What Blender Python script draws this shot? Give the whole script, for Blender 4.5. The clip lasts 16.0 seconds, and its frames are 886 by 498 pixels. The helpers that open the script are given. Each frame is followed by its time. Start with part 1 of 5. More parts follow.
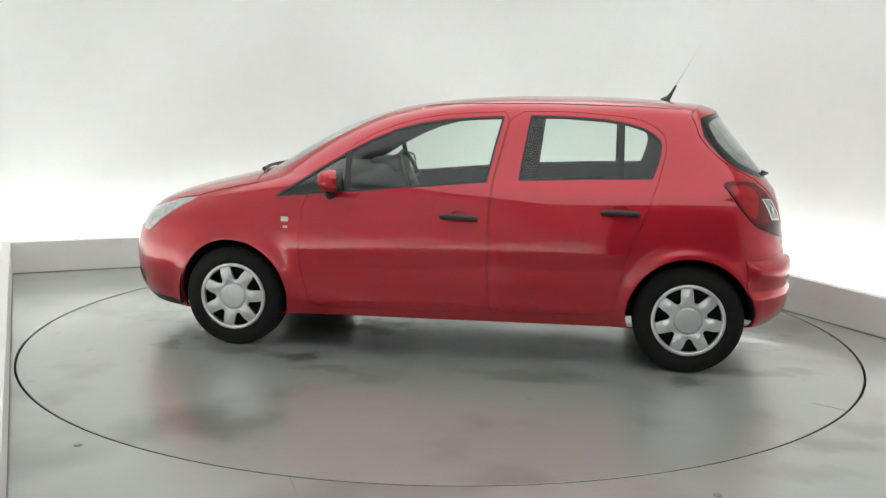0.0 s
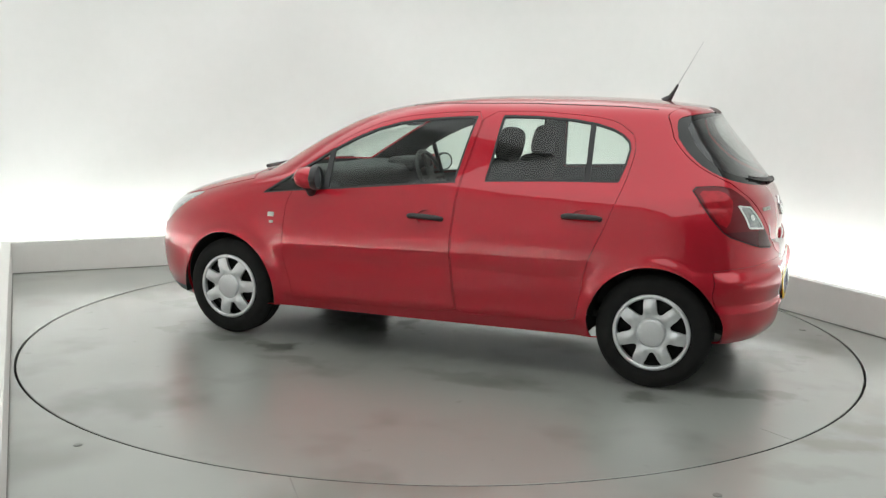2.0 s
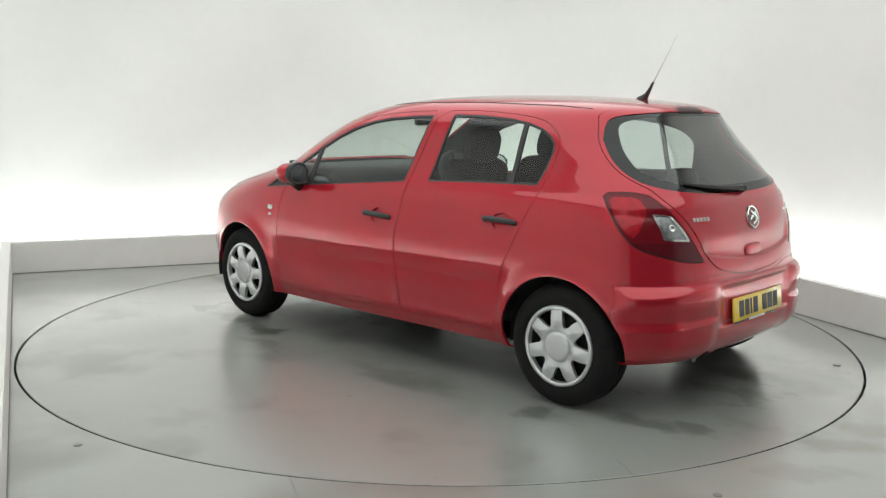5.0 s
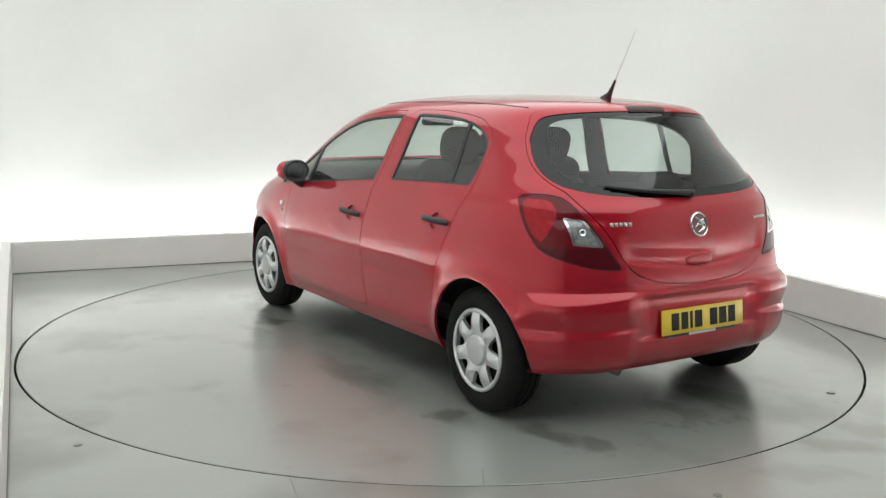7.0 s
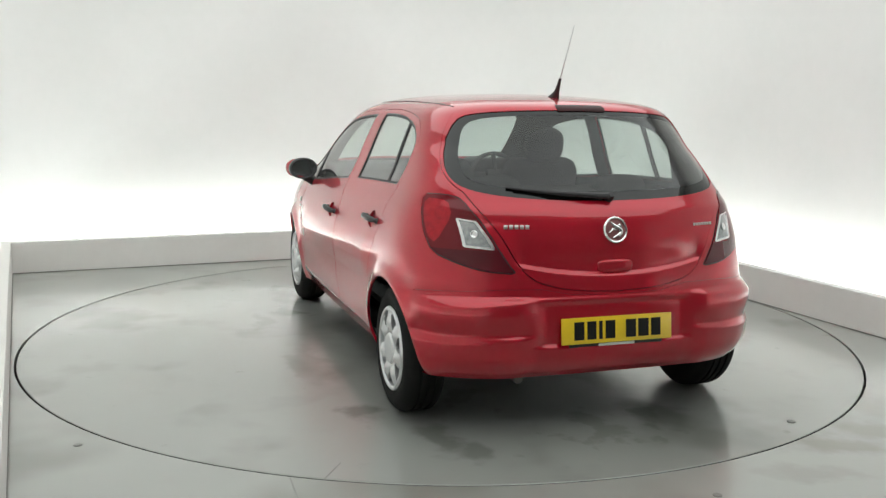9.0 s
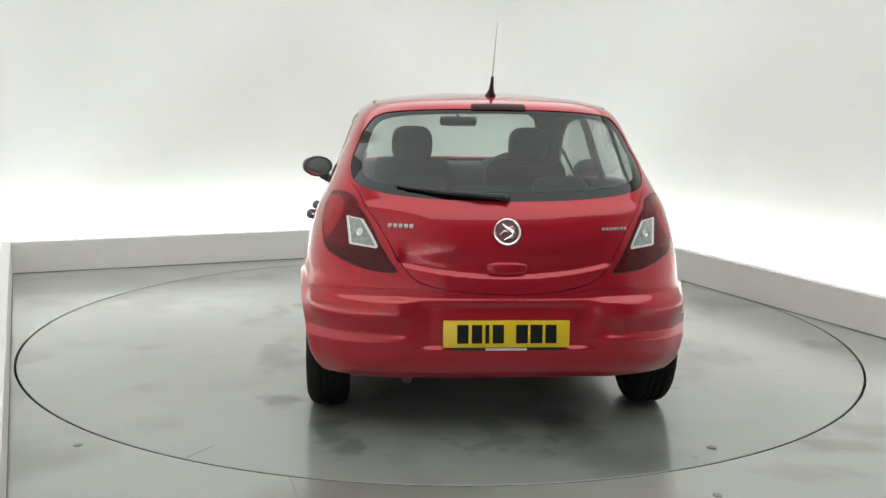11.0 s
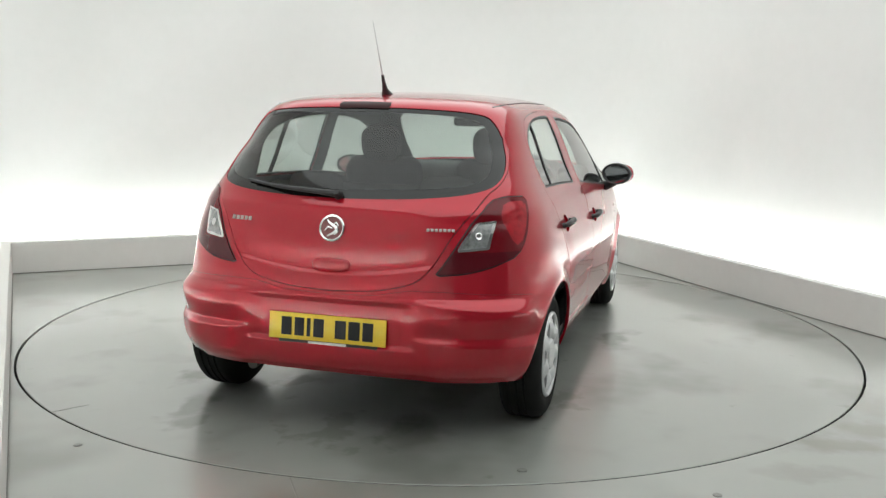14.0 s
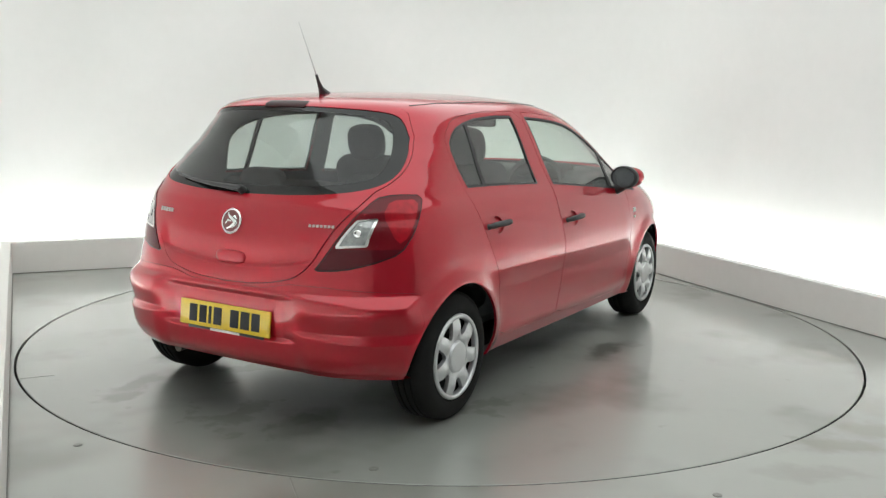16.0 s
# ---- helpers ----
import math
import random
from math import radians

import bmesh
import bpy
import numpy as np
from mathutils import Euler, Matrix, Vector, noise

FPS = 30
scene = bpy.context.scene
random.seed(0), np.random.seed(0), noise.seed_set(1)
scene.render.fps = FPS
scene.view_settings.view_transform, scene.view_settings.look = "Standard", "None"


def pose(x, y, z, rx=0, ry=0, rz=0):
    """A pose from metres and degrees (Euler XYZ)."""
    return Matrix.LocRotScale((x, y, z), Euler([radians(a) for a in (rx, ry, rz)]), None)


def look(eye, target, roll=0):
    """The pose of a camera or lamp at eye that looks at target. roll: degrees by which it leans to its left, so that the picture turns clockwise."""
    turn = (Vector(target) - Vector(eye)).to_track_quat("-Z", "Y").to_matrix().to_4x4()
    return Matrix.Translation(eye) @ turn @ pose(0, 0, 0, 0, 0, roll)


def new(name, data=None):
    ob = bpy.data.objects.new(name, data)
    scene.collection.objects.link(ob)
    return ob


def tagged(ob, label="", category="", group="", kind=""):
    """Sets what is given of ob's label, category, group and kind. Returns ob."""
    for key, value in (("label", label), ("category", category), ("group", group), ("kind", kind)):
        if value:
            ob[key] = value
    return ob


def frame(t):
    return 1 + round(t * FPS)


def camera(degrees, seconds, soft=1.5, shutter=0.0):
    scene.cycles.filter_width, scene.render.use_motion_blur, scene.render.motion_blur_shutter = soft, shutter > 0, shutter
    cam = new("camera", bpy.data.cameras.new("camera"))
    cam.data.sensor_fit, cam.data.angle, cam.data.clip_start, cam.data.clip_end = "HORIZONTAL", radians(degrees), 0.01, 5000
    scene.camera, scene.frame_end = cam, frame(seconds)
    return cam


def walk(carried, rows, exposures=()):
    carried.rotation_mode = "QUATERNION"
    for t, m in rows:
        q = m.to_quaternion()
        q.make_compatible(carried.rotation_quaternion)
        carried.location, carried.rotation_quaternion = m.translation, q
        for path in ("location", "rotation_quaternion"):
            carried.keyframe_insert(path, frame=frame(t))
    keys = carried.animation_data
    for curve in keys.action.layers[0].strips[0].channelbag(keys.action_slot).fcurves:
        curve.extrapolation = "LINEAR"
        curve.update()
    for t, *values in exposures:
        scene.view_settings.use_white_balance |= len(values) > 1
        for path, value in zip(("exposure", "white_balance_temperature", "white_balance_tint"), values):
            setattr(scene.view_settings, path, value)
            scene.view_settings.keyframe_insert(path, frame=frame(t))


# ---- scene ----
from mathutils import geometry

# ---------------------------------------------------------------- camera
cam = camera(51.506, 16.0, soft=1.35)
EYE = Vector((0.0, -5.624, 1.387))
PITCH, YAW, ROLL = radians(9.031), radians(0.05), 0.949
AIM = EYE + Vector((math.sin(YAW) * math.cos(PITCH), math.cos(YAW) * math.cos(PITCH), -math.sin(PITCH)))
CAM_POSE = look(EYE, AIM, ROLL)
walk(cam, [(0.0, CAM_POSE), (16.0, CAM_POSE)])

# ---------------------------------------------------------------- light and world
world = bpy.data.worlds.new("world")
scene.world = world
world.use_nodes = True
world.node_tree.nodes["Background"].inputs["Color"].default_value = (0.9, 0.95, 1.0, 1)
world.node_tree.nodes["Background"].inputs["Strength"].default_value = 0.02
scene.view_settings.exposure = 0.08
COVE_POWER = 27.0      # emission of the tubes behind the low plinth
PANEL_POWER = 1.58      # emission of the ceiling light panels


# ---------------------------------------------------------------- materials
def mat_base(name, color, rough=0.5, metal=0.0, coat=0.0, coat_rough=0.03, spec=0.5):
    m = bpy.data.materials.new(name)
    m.use_nodes = True
    b = m.node_tree.nodes["Principled BSDF"]
    b.inputs["Base Color"].default_value = (*color, 1)
    b.inputs["Roughness"].default_value = rough
    b.inputs["Metallic"].default_value = metal
    b.inputs["Coat Weight"].default_value = coat
    b.inputs["Coat Roughness"].default_value = coat_rough
    b.inputs["Specular IOR Level"].default_value = spec
    return m


def vary(m, scale, low, high, rough=None, bump=0.0, detail=6.0, fine=None, space="Object"):
    """Colour and roughness variation from noise at two scales, with a little relief."""
    nt = m.node_tree
    b = nt.nodes["Principled BSDF"]
    co = nt.nodes.new("ShaderNodeTexCoord")
    n1 = nt.nodes.new("ShaderNodeTexNoise")
    n1.inputs["Scale"].default_value = scale
    n1.inputs["Detail"].default_value = detail
    n2 = nt.nodes.new("ShaderNodeTexNoise")
    n2.inputs["Scale"].default_value = fine or scale * 14
    n2.inputs["Detail"].default_value = 4
    mix = nt.nodes.new("ShaderNodeMath")
    mix.operation = "MULTIPLY_ADD"
    mix.inputs[1].default_value = 0.3
    ramp = nt.nodes.new("ShaderNodeValToRGB")
    ramp.color_ramp.elements[0].position, ramp.color_ramp.elements[0].color = 0.35, (*low, 1)
    ramp.color_ramp.elements[1].position, ramp.color_ramp.elements[1].color = 0.95, (*high, 1)
    nt.links.new(co.outputs[space], n1.inputs["Vector"])
    nt.links.new(co.outputs[space], n2.inputs["Vector"])
    nt.links.new(n2.outputs["Fac"], mix.inputs[0])
    nt.links.new(n1.outputs["Fac"], mix.inputs[2])
    nt.links.new(mix.outputs[0], ramp.inputs["Fac"])
    nt.links.new(ramp.outputs["Color"], b.inputs["Base Color"])
    if rough:
        mr = nt.nodes.new("ShaderNodeMapRange")
        mr.inputs["From Min"].default_value, mr.inputs["From Max"].default_value = 0.4, 0.9
        mr.inputs["To Min"].default_value, mr.inputs["To Max"].default_value = rough
        nt.links.new(mix.outputs[0], mr.inputs["Value"])
        nt.links.new(mr.outputs[0], b.inputs["Roughness"])
    if bump:
        bp = nt.nodes.new("ShaderNodeBump")
        bp.inputs["Strength"].default_value = bump
        bp.inputs["Distance"].default_value = 0.002
        nt.links.new(n2.outputs["Fac"], bp.inputs["Height"])
        nt.links.new(bp.outputs[0], b.inputs["Normal"])
    return m


def glow(name, color, power):
    m = bpy.data.materials.new(name)
    m.use_nodes = True
    nt = m.node_tree
    nt.nodes.remove(nt.nodes["Principled BSDF"])
    e = nt.nodes.new("ShaderNodeEmission")
    e.inputs["Color"].default_value = (*color, 1)
    e.inputs["Strength"].default_value = power
    nt.links.new(e.outputs[0], nt.nodes["Material Output"].inputs["Surface"])
    return m


def sheet_glass(name, tint, gloss=1.0):
    """A thin pane: what is behind it shows through, tinted, under a Fresnel gloss."""
    m = bpy.data.materials.new(name)
    m.use_nodes = True
    nt = m.node_tree
    nt.nodes.remove(nt.nodes["Principled BSDF"])
    tr = nt.nodes.new("ShaderNodeBsdfTransparent")
    tr.inputs["Color"].default_value = (*tint, 1)
    gl = nt.nodes.new("ShaderNodeBsdfGlossy")
    gl.inputs["Roughness"].default_value = 0.03
    gl.inputs["Color"].default_value = (gloss, gloss, gloss, 1)
    lw = nt.nodes.new("ShaderNodeLayerWeight")
    lw.inputs["Blend"].default_value = 0.5
    pw = nt.nodes.new("ShaderNodeMath")
    pw.operation = "POWER"
    pw.inputs[1].default_value = 3.2
    fr = nt.nodes.new("ShaderNodeMath")
    fr.operation = "MULTIPLY_ADD"
    fr.inputs[1].default_value, fr.inputs[2].default_value = 0.88, 0.045
    nt.links.new(lw.outputs["Facing"], pw.inputs[0])
    nt.links.new(pw.outputs[0], fr.inputs[0])
    mix = nt.nodes.new("ShaderNodeMixShader")
    nt.links.new(fr.outputs[0], mix.inputs["Fac"])
    nt.links.new(tr.outputs[0], mix.inputs[1])
    nt.links.new(gl.outputs[0], mix.inputs[2])
    nt.links.new(mix.outputs[0], nt.nodes["Material Output"].inputs["Surface"])
    return m


M_WALL = vary(mat_base("white_wall_paint", (0.8, 0.8, 0.78), 0.7), 0.8, (0.76, 0.765, 0.745), (0.83, 0.83, 0.815), (0.55, 0.75), 0.05)
M_PLINTH = vary(mat_base("plinth_paint", (0.6, 0.58, 0.55), 0.5), 1.2, (0.70, 0.685, 0.655), (0.79, 0.78, 0.755), (0.4, 0.6), 0.08)
M_FLOOR = vary(mat_base("grey_floor_paint", (0.28, 0.29, 0.27), 0.35, 0, 1.0, 0.22, 0.35), 0.5, (0.285, 0.296, 0.272), (0.335, 0.345, 0.320), None, 0.0, 1.0, 2.5)
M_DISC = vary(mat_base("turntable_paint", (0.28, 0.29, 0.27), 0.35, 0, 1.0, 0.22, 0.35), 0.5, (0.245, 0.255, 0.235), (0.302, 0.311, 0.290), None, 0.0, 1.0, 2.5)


def stains(m, scale, seed, dark, amount, rough_to):
    """Smudges with a shape of their own: darker, a little wetter patches over what the material has."""
    nt = m.node_tree
    b = nt.nodes["Principled BSDF"]
    co = nt.nodes.new("ShaderNodeTexCoord")
    mp = nt.nodes.new("ShaderNodeMapping")
    mp.inputs["Location"].default_value = (seed, seed * 0.7, 0)
    n = nt.nodes.new("ShaderNodeTexNoise")
    n.inputs["Scale"].default_value, n.inputs["Detail"].default_value = scale, 3.0
    mr = nt.nodes.new("ShaderNodeMapRange")
    mr.interpolation_type = "SMOOTHSTEP"
    mr.inputs["From Min"].default_value, mr.inputs["From Max"].default_value = 0.50, 0.72
    mr.inputs["To Min"].default_value, mr.inputs["To Max"].default_value = 0.0, amount
    mix = nt.nodes.new("ShaderNodeMix")
    mix.data_type = "RGBA"
    mix.inputs[7].default_value = (*dark, 1)
    old = b.inputs["Base Color"].links[0].from_socket
    nt.links.new(co.outputs["Object"], mp.inputs["Vector"])
    nt.links.new(mp.outputs[0], n.inputs["Vector"])
    nt.links.new(n.outputs["Fac"], mr.inputs["Value"])
    nt.links.new(mr.outputs[0], mix.inputs[0])
    nt.links.new(old, mix.inputs[6])
    nt.links.new(mix.outputs[2], b.inputs["Base Color"])
    cr = nt.nodes.new("ShaderNodeMapRange")
    cr.inputs["From Min"].default_value, cr.inputs["From Max"].default_value = 0.0, amount
    cr.inputs["To Min"].default_value, cr.inputs["To Max"].default_value = b.inputs["Coat Roughness"].default_value, rough_to
    nt.links.new(mr.outputs[0], cr.inputs["Value"])
    nt.links.new(cr.outputs[0], b.inputs["Coat Roughness"])
    return m


for _m in (M_FLOOR, M_DISC):
    _m.node_tree.nodes["Principled BSDF"].inputs["Coat IOR"].default_value = 1.62
stains(M_FLOOR, 1.1, 3.0, (0.12, 0.12, 0.10), 0.5, 0.15)
stains(M_DISC, 1.5, 7.0, (0.09, 0.09, 0.078), 0.55, 0.12)


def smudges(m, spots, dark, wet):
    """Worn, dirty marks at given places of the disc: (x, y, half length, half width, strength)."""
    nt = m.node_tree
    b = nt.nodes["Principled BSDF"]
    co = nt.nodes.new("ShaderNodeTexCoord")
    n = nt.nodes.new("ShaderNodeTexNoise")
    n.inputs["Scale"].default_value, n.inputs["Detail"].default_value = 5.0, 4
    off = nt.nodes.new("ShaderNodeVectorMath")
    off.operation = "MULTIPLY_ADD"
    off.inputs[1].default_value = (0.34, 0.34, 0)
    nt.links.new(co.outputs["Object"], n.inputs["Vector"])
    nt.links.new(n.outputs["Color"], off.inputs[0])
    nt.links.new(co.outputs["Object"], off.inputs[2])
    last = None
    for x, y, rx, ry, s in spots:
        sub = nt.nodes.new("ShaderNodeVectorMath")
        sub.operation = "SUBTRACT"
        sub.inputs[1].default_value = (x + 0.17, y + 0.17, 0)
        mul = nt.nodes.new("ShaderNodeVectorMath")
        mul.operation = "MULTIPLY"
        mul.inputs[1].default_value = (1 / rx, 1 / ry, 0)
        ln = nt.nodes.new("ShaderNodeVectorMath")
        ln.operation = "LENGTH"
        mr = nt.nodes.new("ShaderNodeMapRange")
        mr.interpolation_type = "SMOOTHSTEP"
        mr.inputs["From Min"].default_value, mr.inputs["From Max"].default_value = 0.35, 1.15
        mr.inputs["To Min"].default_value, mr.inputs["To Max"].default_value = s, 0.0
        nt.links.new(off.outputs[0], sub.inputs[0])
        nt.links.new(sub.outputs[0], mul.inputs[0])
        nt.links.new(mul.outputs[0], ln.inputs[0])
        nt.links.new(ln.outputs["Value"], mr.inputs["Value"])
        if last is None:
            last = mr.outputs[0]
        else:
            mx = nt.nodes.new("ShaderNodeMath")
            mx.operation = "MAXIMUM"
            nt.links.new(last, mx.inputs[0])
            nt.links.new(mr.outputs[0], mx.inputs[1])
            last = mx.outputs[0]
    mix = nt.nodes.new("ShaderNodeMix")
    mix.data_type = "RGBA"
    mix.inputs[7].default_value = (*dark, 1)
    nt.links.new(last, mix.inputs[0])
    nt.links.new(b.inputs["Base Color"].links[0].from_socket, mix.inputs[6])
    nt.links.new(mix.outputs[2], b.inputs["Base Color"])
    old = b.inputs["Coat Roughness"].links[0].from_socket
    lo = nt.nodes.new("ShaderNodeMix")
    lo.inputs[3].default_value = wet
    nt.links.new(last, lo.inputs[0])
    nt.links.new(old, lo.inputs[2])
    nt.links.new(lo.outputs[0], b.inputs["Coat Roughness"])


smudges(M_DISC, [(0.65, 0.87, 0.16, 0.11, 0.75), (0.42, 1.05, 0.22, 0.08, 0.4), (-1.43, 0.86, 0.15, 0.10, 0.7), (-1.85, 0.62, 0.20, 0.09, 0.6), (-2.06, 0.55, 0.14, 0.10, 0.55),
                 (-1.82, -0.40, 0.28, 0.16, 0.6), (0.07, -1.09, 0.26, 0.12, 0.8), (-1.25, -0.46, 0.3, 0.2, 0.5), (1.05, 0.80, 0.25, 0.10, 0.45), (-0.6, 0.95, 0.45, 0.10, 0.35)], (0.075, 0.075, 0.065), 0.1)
smudges(M_FLOOR, [(1.68, -1.95, 0.30, 0.14, 0.6), (1.92, -1.75, 0.22, 0.12, 0.5), (2.05, -1.45, 0.14, 0.22, 0.3), (1.45, -2.25, 0.25, 0.10, 0.3)], (0.125, 0.115, 0.085), 0.2)


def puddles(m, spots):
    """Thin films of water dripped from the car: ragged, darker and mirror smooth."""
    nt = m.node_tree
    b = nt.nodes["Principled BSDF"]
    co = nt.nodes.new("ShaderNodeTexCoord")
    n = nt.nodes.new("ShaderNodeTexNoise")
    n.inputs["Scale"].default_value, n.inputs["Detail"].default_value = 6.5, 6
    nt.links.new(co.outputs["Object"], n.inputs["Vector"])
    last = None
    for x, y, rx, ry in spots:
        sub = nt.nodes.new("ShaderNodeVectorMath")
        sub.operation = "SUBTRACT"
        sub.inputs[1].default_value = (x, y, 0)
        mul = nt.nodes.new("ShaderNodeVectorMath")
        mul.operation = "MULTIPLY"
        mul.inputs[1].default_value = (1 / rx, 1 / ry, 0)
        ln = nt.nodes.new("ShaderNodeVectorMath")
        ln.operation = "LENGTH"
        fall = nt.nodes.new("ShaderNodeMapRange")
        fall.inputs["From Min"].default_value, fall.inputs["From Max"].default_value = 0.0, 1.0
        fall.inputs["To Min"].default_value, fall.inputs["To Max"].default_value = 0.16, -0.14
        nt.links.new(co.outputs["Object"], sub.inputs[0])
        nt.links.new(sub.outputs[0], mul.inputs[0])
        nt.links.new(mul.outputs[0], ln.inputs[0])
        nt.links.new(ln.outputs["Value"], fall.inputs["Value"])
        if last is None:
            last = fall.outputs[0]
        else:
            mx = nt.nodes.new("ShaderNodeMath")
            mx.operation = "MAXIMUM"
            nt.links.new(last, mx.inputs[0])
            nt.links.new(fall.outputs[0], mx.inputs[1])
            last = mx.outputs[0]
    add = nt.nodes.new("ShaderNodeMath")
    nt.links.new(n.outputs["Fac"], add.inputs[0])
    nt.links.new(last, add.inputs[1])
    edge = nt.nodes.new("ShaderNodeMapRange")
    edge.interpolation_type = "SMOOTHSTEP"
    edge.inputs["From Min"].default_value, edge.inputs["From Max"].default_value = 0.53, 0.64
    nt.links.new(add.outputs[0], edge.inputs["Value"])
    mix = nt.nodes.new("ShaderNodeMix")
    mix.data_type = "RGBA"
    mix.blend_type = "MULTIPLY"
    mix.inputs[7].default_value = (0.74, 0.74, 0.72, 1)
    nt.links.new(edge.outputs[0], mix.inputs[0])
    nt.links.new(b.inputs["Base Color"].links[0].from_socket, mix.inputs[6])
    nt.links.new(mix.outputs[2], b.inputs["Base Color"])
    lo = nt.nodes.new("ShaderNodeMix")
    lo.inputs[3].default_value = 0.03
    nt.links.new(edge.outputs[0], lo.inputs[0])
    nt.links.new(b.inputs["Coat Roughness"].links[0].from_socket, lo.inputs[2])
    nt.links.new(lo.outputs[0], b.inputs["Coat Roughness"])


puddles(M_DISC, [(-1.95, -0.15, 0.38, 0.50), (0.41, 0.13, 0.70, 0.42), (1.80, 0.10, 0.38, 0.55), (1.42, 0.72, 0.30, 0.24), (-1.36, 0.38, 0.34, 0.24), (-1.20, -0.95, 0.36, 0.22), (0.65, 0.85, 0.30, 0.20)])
M_PIT = mat_base("dark_gap", (0.01, 0.01, 0.01), 0.9)
M_CEIL = vary(mat_base("ceiling_paint", (0.8, 0.8, 0.8), 0.8), 1.0, (0.76, 0.76, 0.76), (0.82, 0.82, 0.82))
M_TUBE = glow("tube_light", (0.955, 1.0, 0.985), COVE_POWER)
M_PANEL = glow("panel_light", (0.955, 1.0, 0.975), PANEL_POWER)
M_ALU = mat_base("lamp_metal", (0.7, 0.7, 0.7), 0.4, 0.8)
M_PAINT = vary(mat_base("red_car_paint", (0.40, 0.006, 0.018), 0.32, 0.4, 1.0, 0.02, 0.05), 1.5, (0.395, 0.0055, 0.018), (0.425, 0.0065, 0.020), (0.29, 0.35))
M_PAINT.node_tree.nodes["Principled BSDF"].inputs["Coat IOR"].default_value = 1.58
M_RUBBER = vary(mat_base("tyre_rubber", (0.012, 0.012, 0.012), 0.8, spec=0.12), 20, (0.009, 0.009, 0.009), (0.018, 0.018, 0.017), (0.65, 0.85), 0.2)
M_BLACK = vary(mat_base("black_plastic", (0.02, 0.02, 0.021), 0.45), 30, (0.014, 0.014, 0.015), (0.028, 0.028, 0.03), (0.4, 0.55), 0.1)
M_DARK = mat_base("dark_cavity", (0.008, 0.008, 0.008), 0.9)
M_SILVER = vary(mat_base("silver_wheel_paint", (0.6, 0.61, 0.62), 0.35, 0.65, 0.3), 8, (0.56, 0.57, 0.58), (0.68, 0.69, 0.70), (0.3, 0.42))
M_CHROME = mat_base("chrome", (0.8, 0.8, 0.8), 0.12, 1.0)
M_GLASS = sheet_glass("window_glass", (0.80, 0.87, 0.83))
M_TINT = sheet_glass("rear_glass", (0.62, 0.67, 0.65))
M_FABRIC = vary(mat_base("seat_fabric", (0.035, 0.035, 0.037), 0.95, spec=0.2), 12, (0.026, 0.026, 0.028), (0.042, 0.042, 0.045), None, 0.3, 6.0, 220)
M_TRIM = vary(mat_base("interior_trim", (0.045, 0.045, 0.047), 0.7), 25, (0.034, 0.034, 0.036), (0.056, 0.056, 0.059), (0.6, 0.8), 0.1)
M_REDLENS = mat_base("red_lens", (0.13, 0.003, 0.008), 0.15, 0, 0.35, 0.02, 0.2)
M_BRIGHTRED = vary(mat_base("bright_red_reflector", (0.36, 0.006, 0.014), 0.2, 0.2, 0.4, 0.02, 0.2), 40, (0.26, 0.005, 0.012), (0.44, 0.008, 0.018))
M_FRIT = mat_base("black_glass_border", (0.008, 0.009, 0.009), 0.03, 0, 0.0, 0.02, 0.5)
M_DARKLENS = mat_base("dark_red_lens", (0.08, 0.003, 0.008), 0.15, 0, 0.35, 0.02, 0.2)
M_BRAKE = mat_base("smoked_red_lens", (0.030, 0.003, 0.004), 0.3, 0, 0.0, 0.02, 0.15)
M_REFLECTOR = vary(mat_base("lamp_reflector", (0.35, 0.37, 0.37), 0.2, 0.6, 1.0), 60, (0.16, 0.17, 0.17), (0.55, 0.57, 0.57))
M_BADGE = mat_base("badge_silver", (0.5, 0.48, 0.46), 0.3, 0.9)
M_CLEAR = vary(mat_base("clear_lens", (0.5, 0.52, 0.52), 0.15, 0.5, 1.0), 35, (0.28, 0.30, 0.30), (0.72, 0.74, 0.74))
M_YELLOW = vary(mat_base("yellow_plate", (0.75, 0.52, 0.01), 0.35, 0, 1.0, 0.06), 9, (0.70, 0.47, 0.008), (0.80, 0.56, 0.012))
M_WHITEPLATE = mat_base("white_plate", (0.75, 0.75, 0.73), 0.35)
M_INK = mat_base("plate_ink", (0.010, 0.010, 0.010), 0.4, 0, 0.0, 0.06, 0.25)
M_EXHAUST = mat_base("exhaust_steel", (0.12, 0.11, 0.10), 0.5, 0.7)
M_SOUTH = vary(mat_base("grey_door_paint", (0.12, 0.12, 0.12), 0.6), 2, (0.10, 0.10, 0.102), (0.14, 0.14, 0.142))
M_JOINT = mat_base("grey_joint", (0.22, 0.215, 0.20), 0.7)
M_SEAM = mat_base("dark_seam", (0.17, 0.17, 0.16), 0.5)
M_EMBLEM = mat_base("emblem_red", (0.25, 0.10, 0.10), 0.3, 0.3)
M_MAST = mat_base("mast_grey", (0.6, 0.6, 0.6), 0.35, 0.6)
M_MIRROR = mat_base("mirror_glass", (0.75, 0.77, 0.78), 0.02, 1.0)


# ---------------------------------------------------------------- mesh helpers
def mesh_ob(name, verts, faces, material, parent=None, label="", smooth=False, normals=None):
    me = bpy.data.meshes.new(name)
    me.from_pydata([tuple(v) for v in verts], [], [tuple(f) for f in faces])
    me.materials.append(material)
    if smooth:
        me.shade_smooth()
    me.validate()
    if normals is not None and len(normals) == len(me.vertices):
        me.normals_split_custom_set_from_vertices([tuple(n) for n in normals])
    ob = new(name, me)
    if parent:
        ob.parent = parent
    if label:
        tagged(ob, label)
    return ob


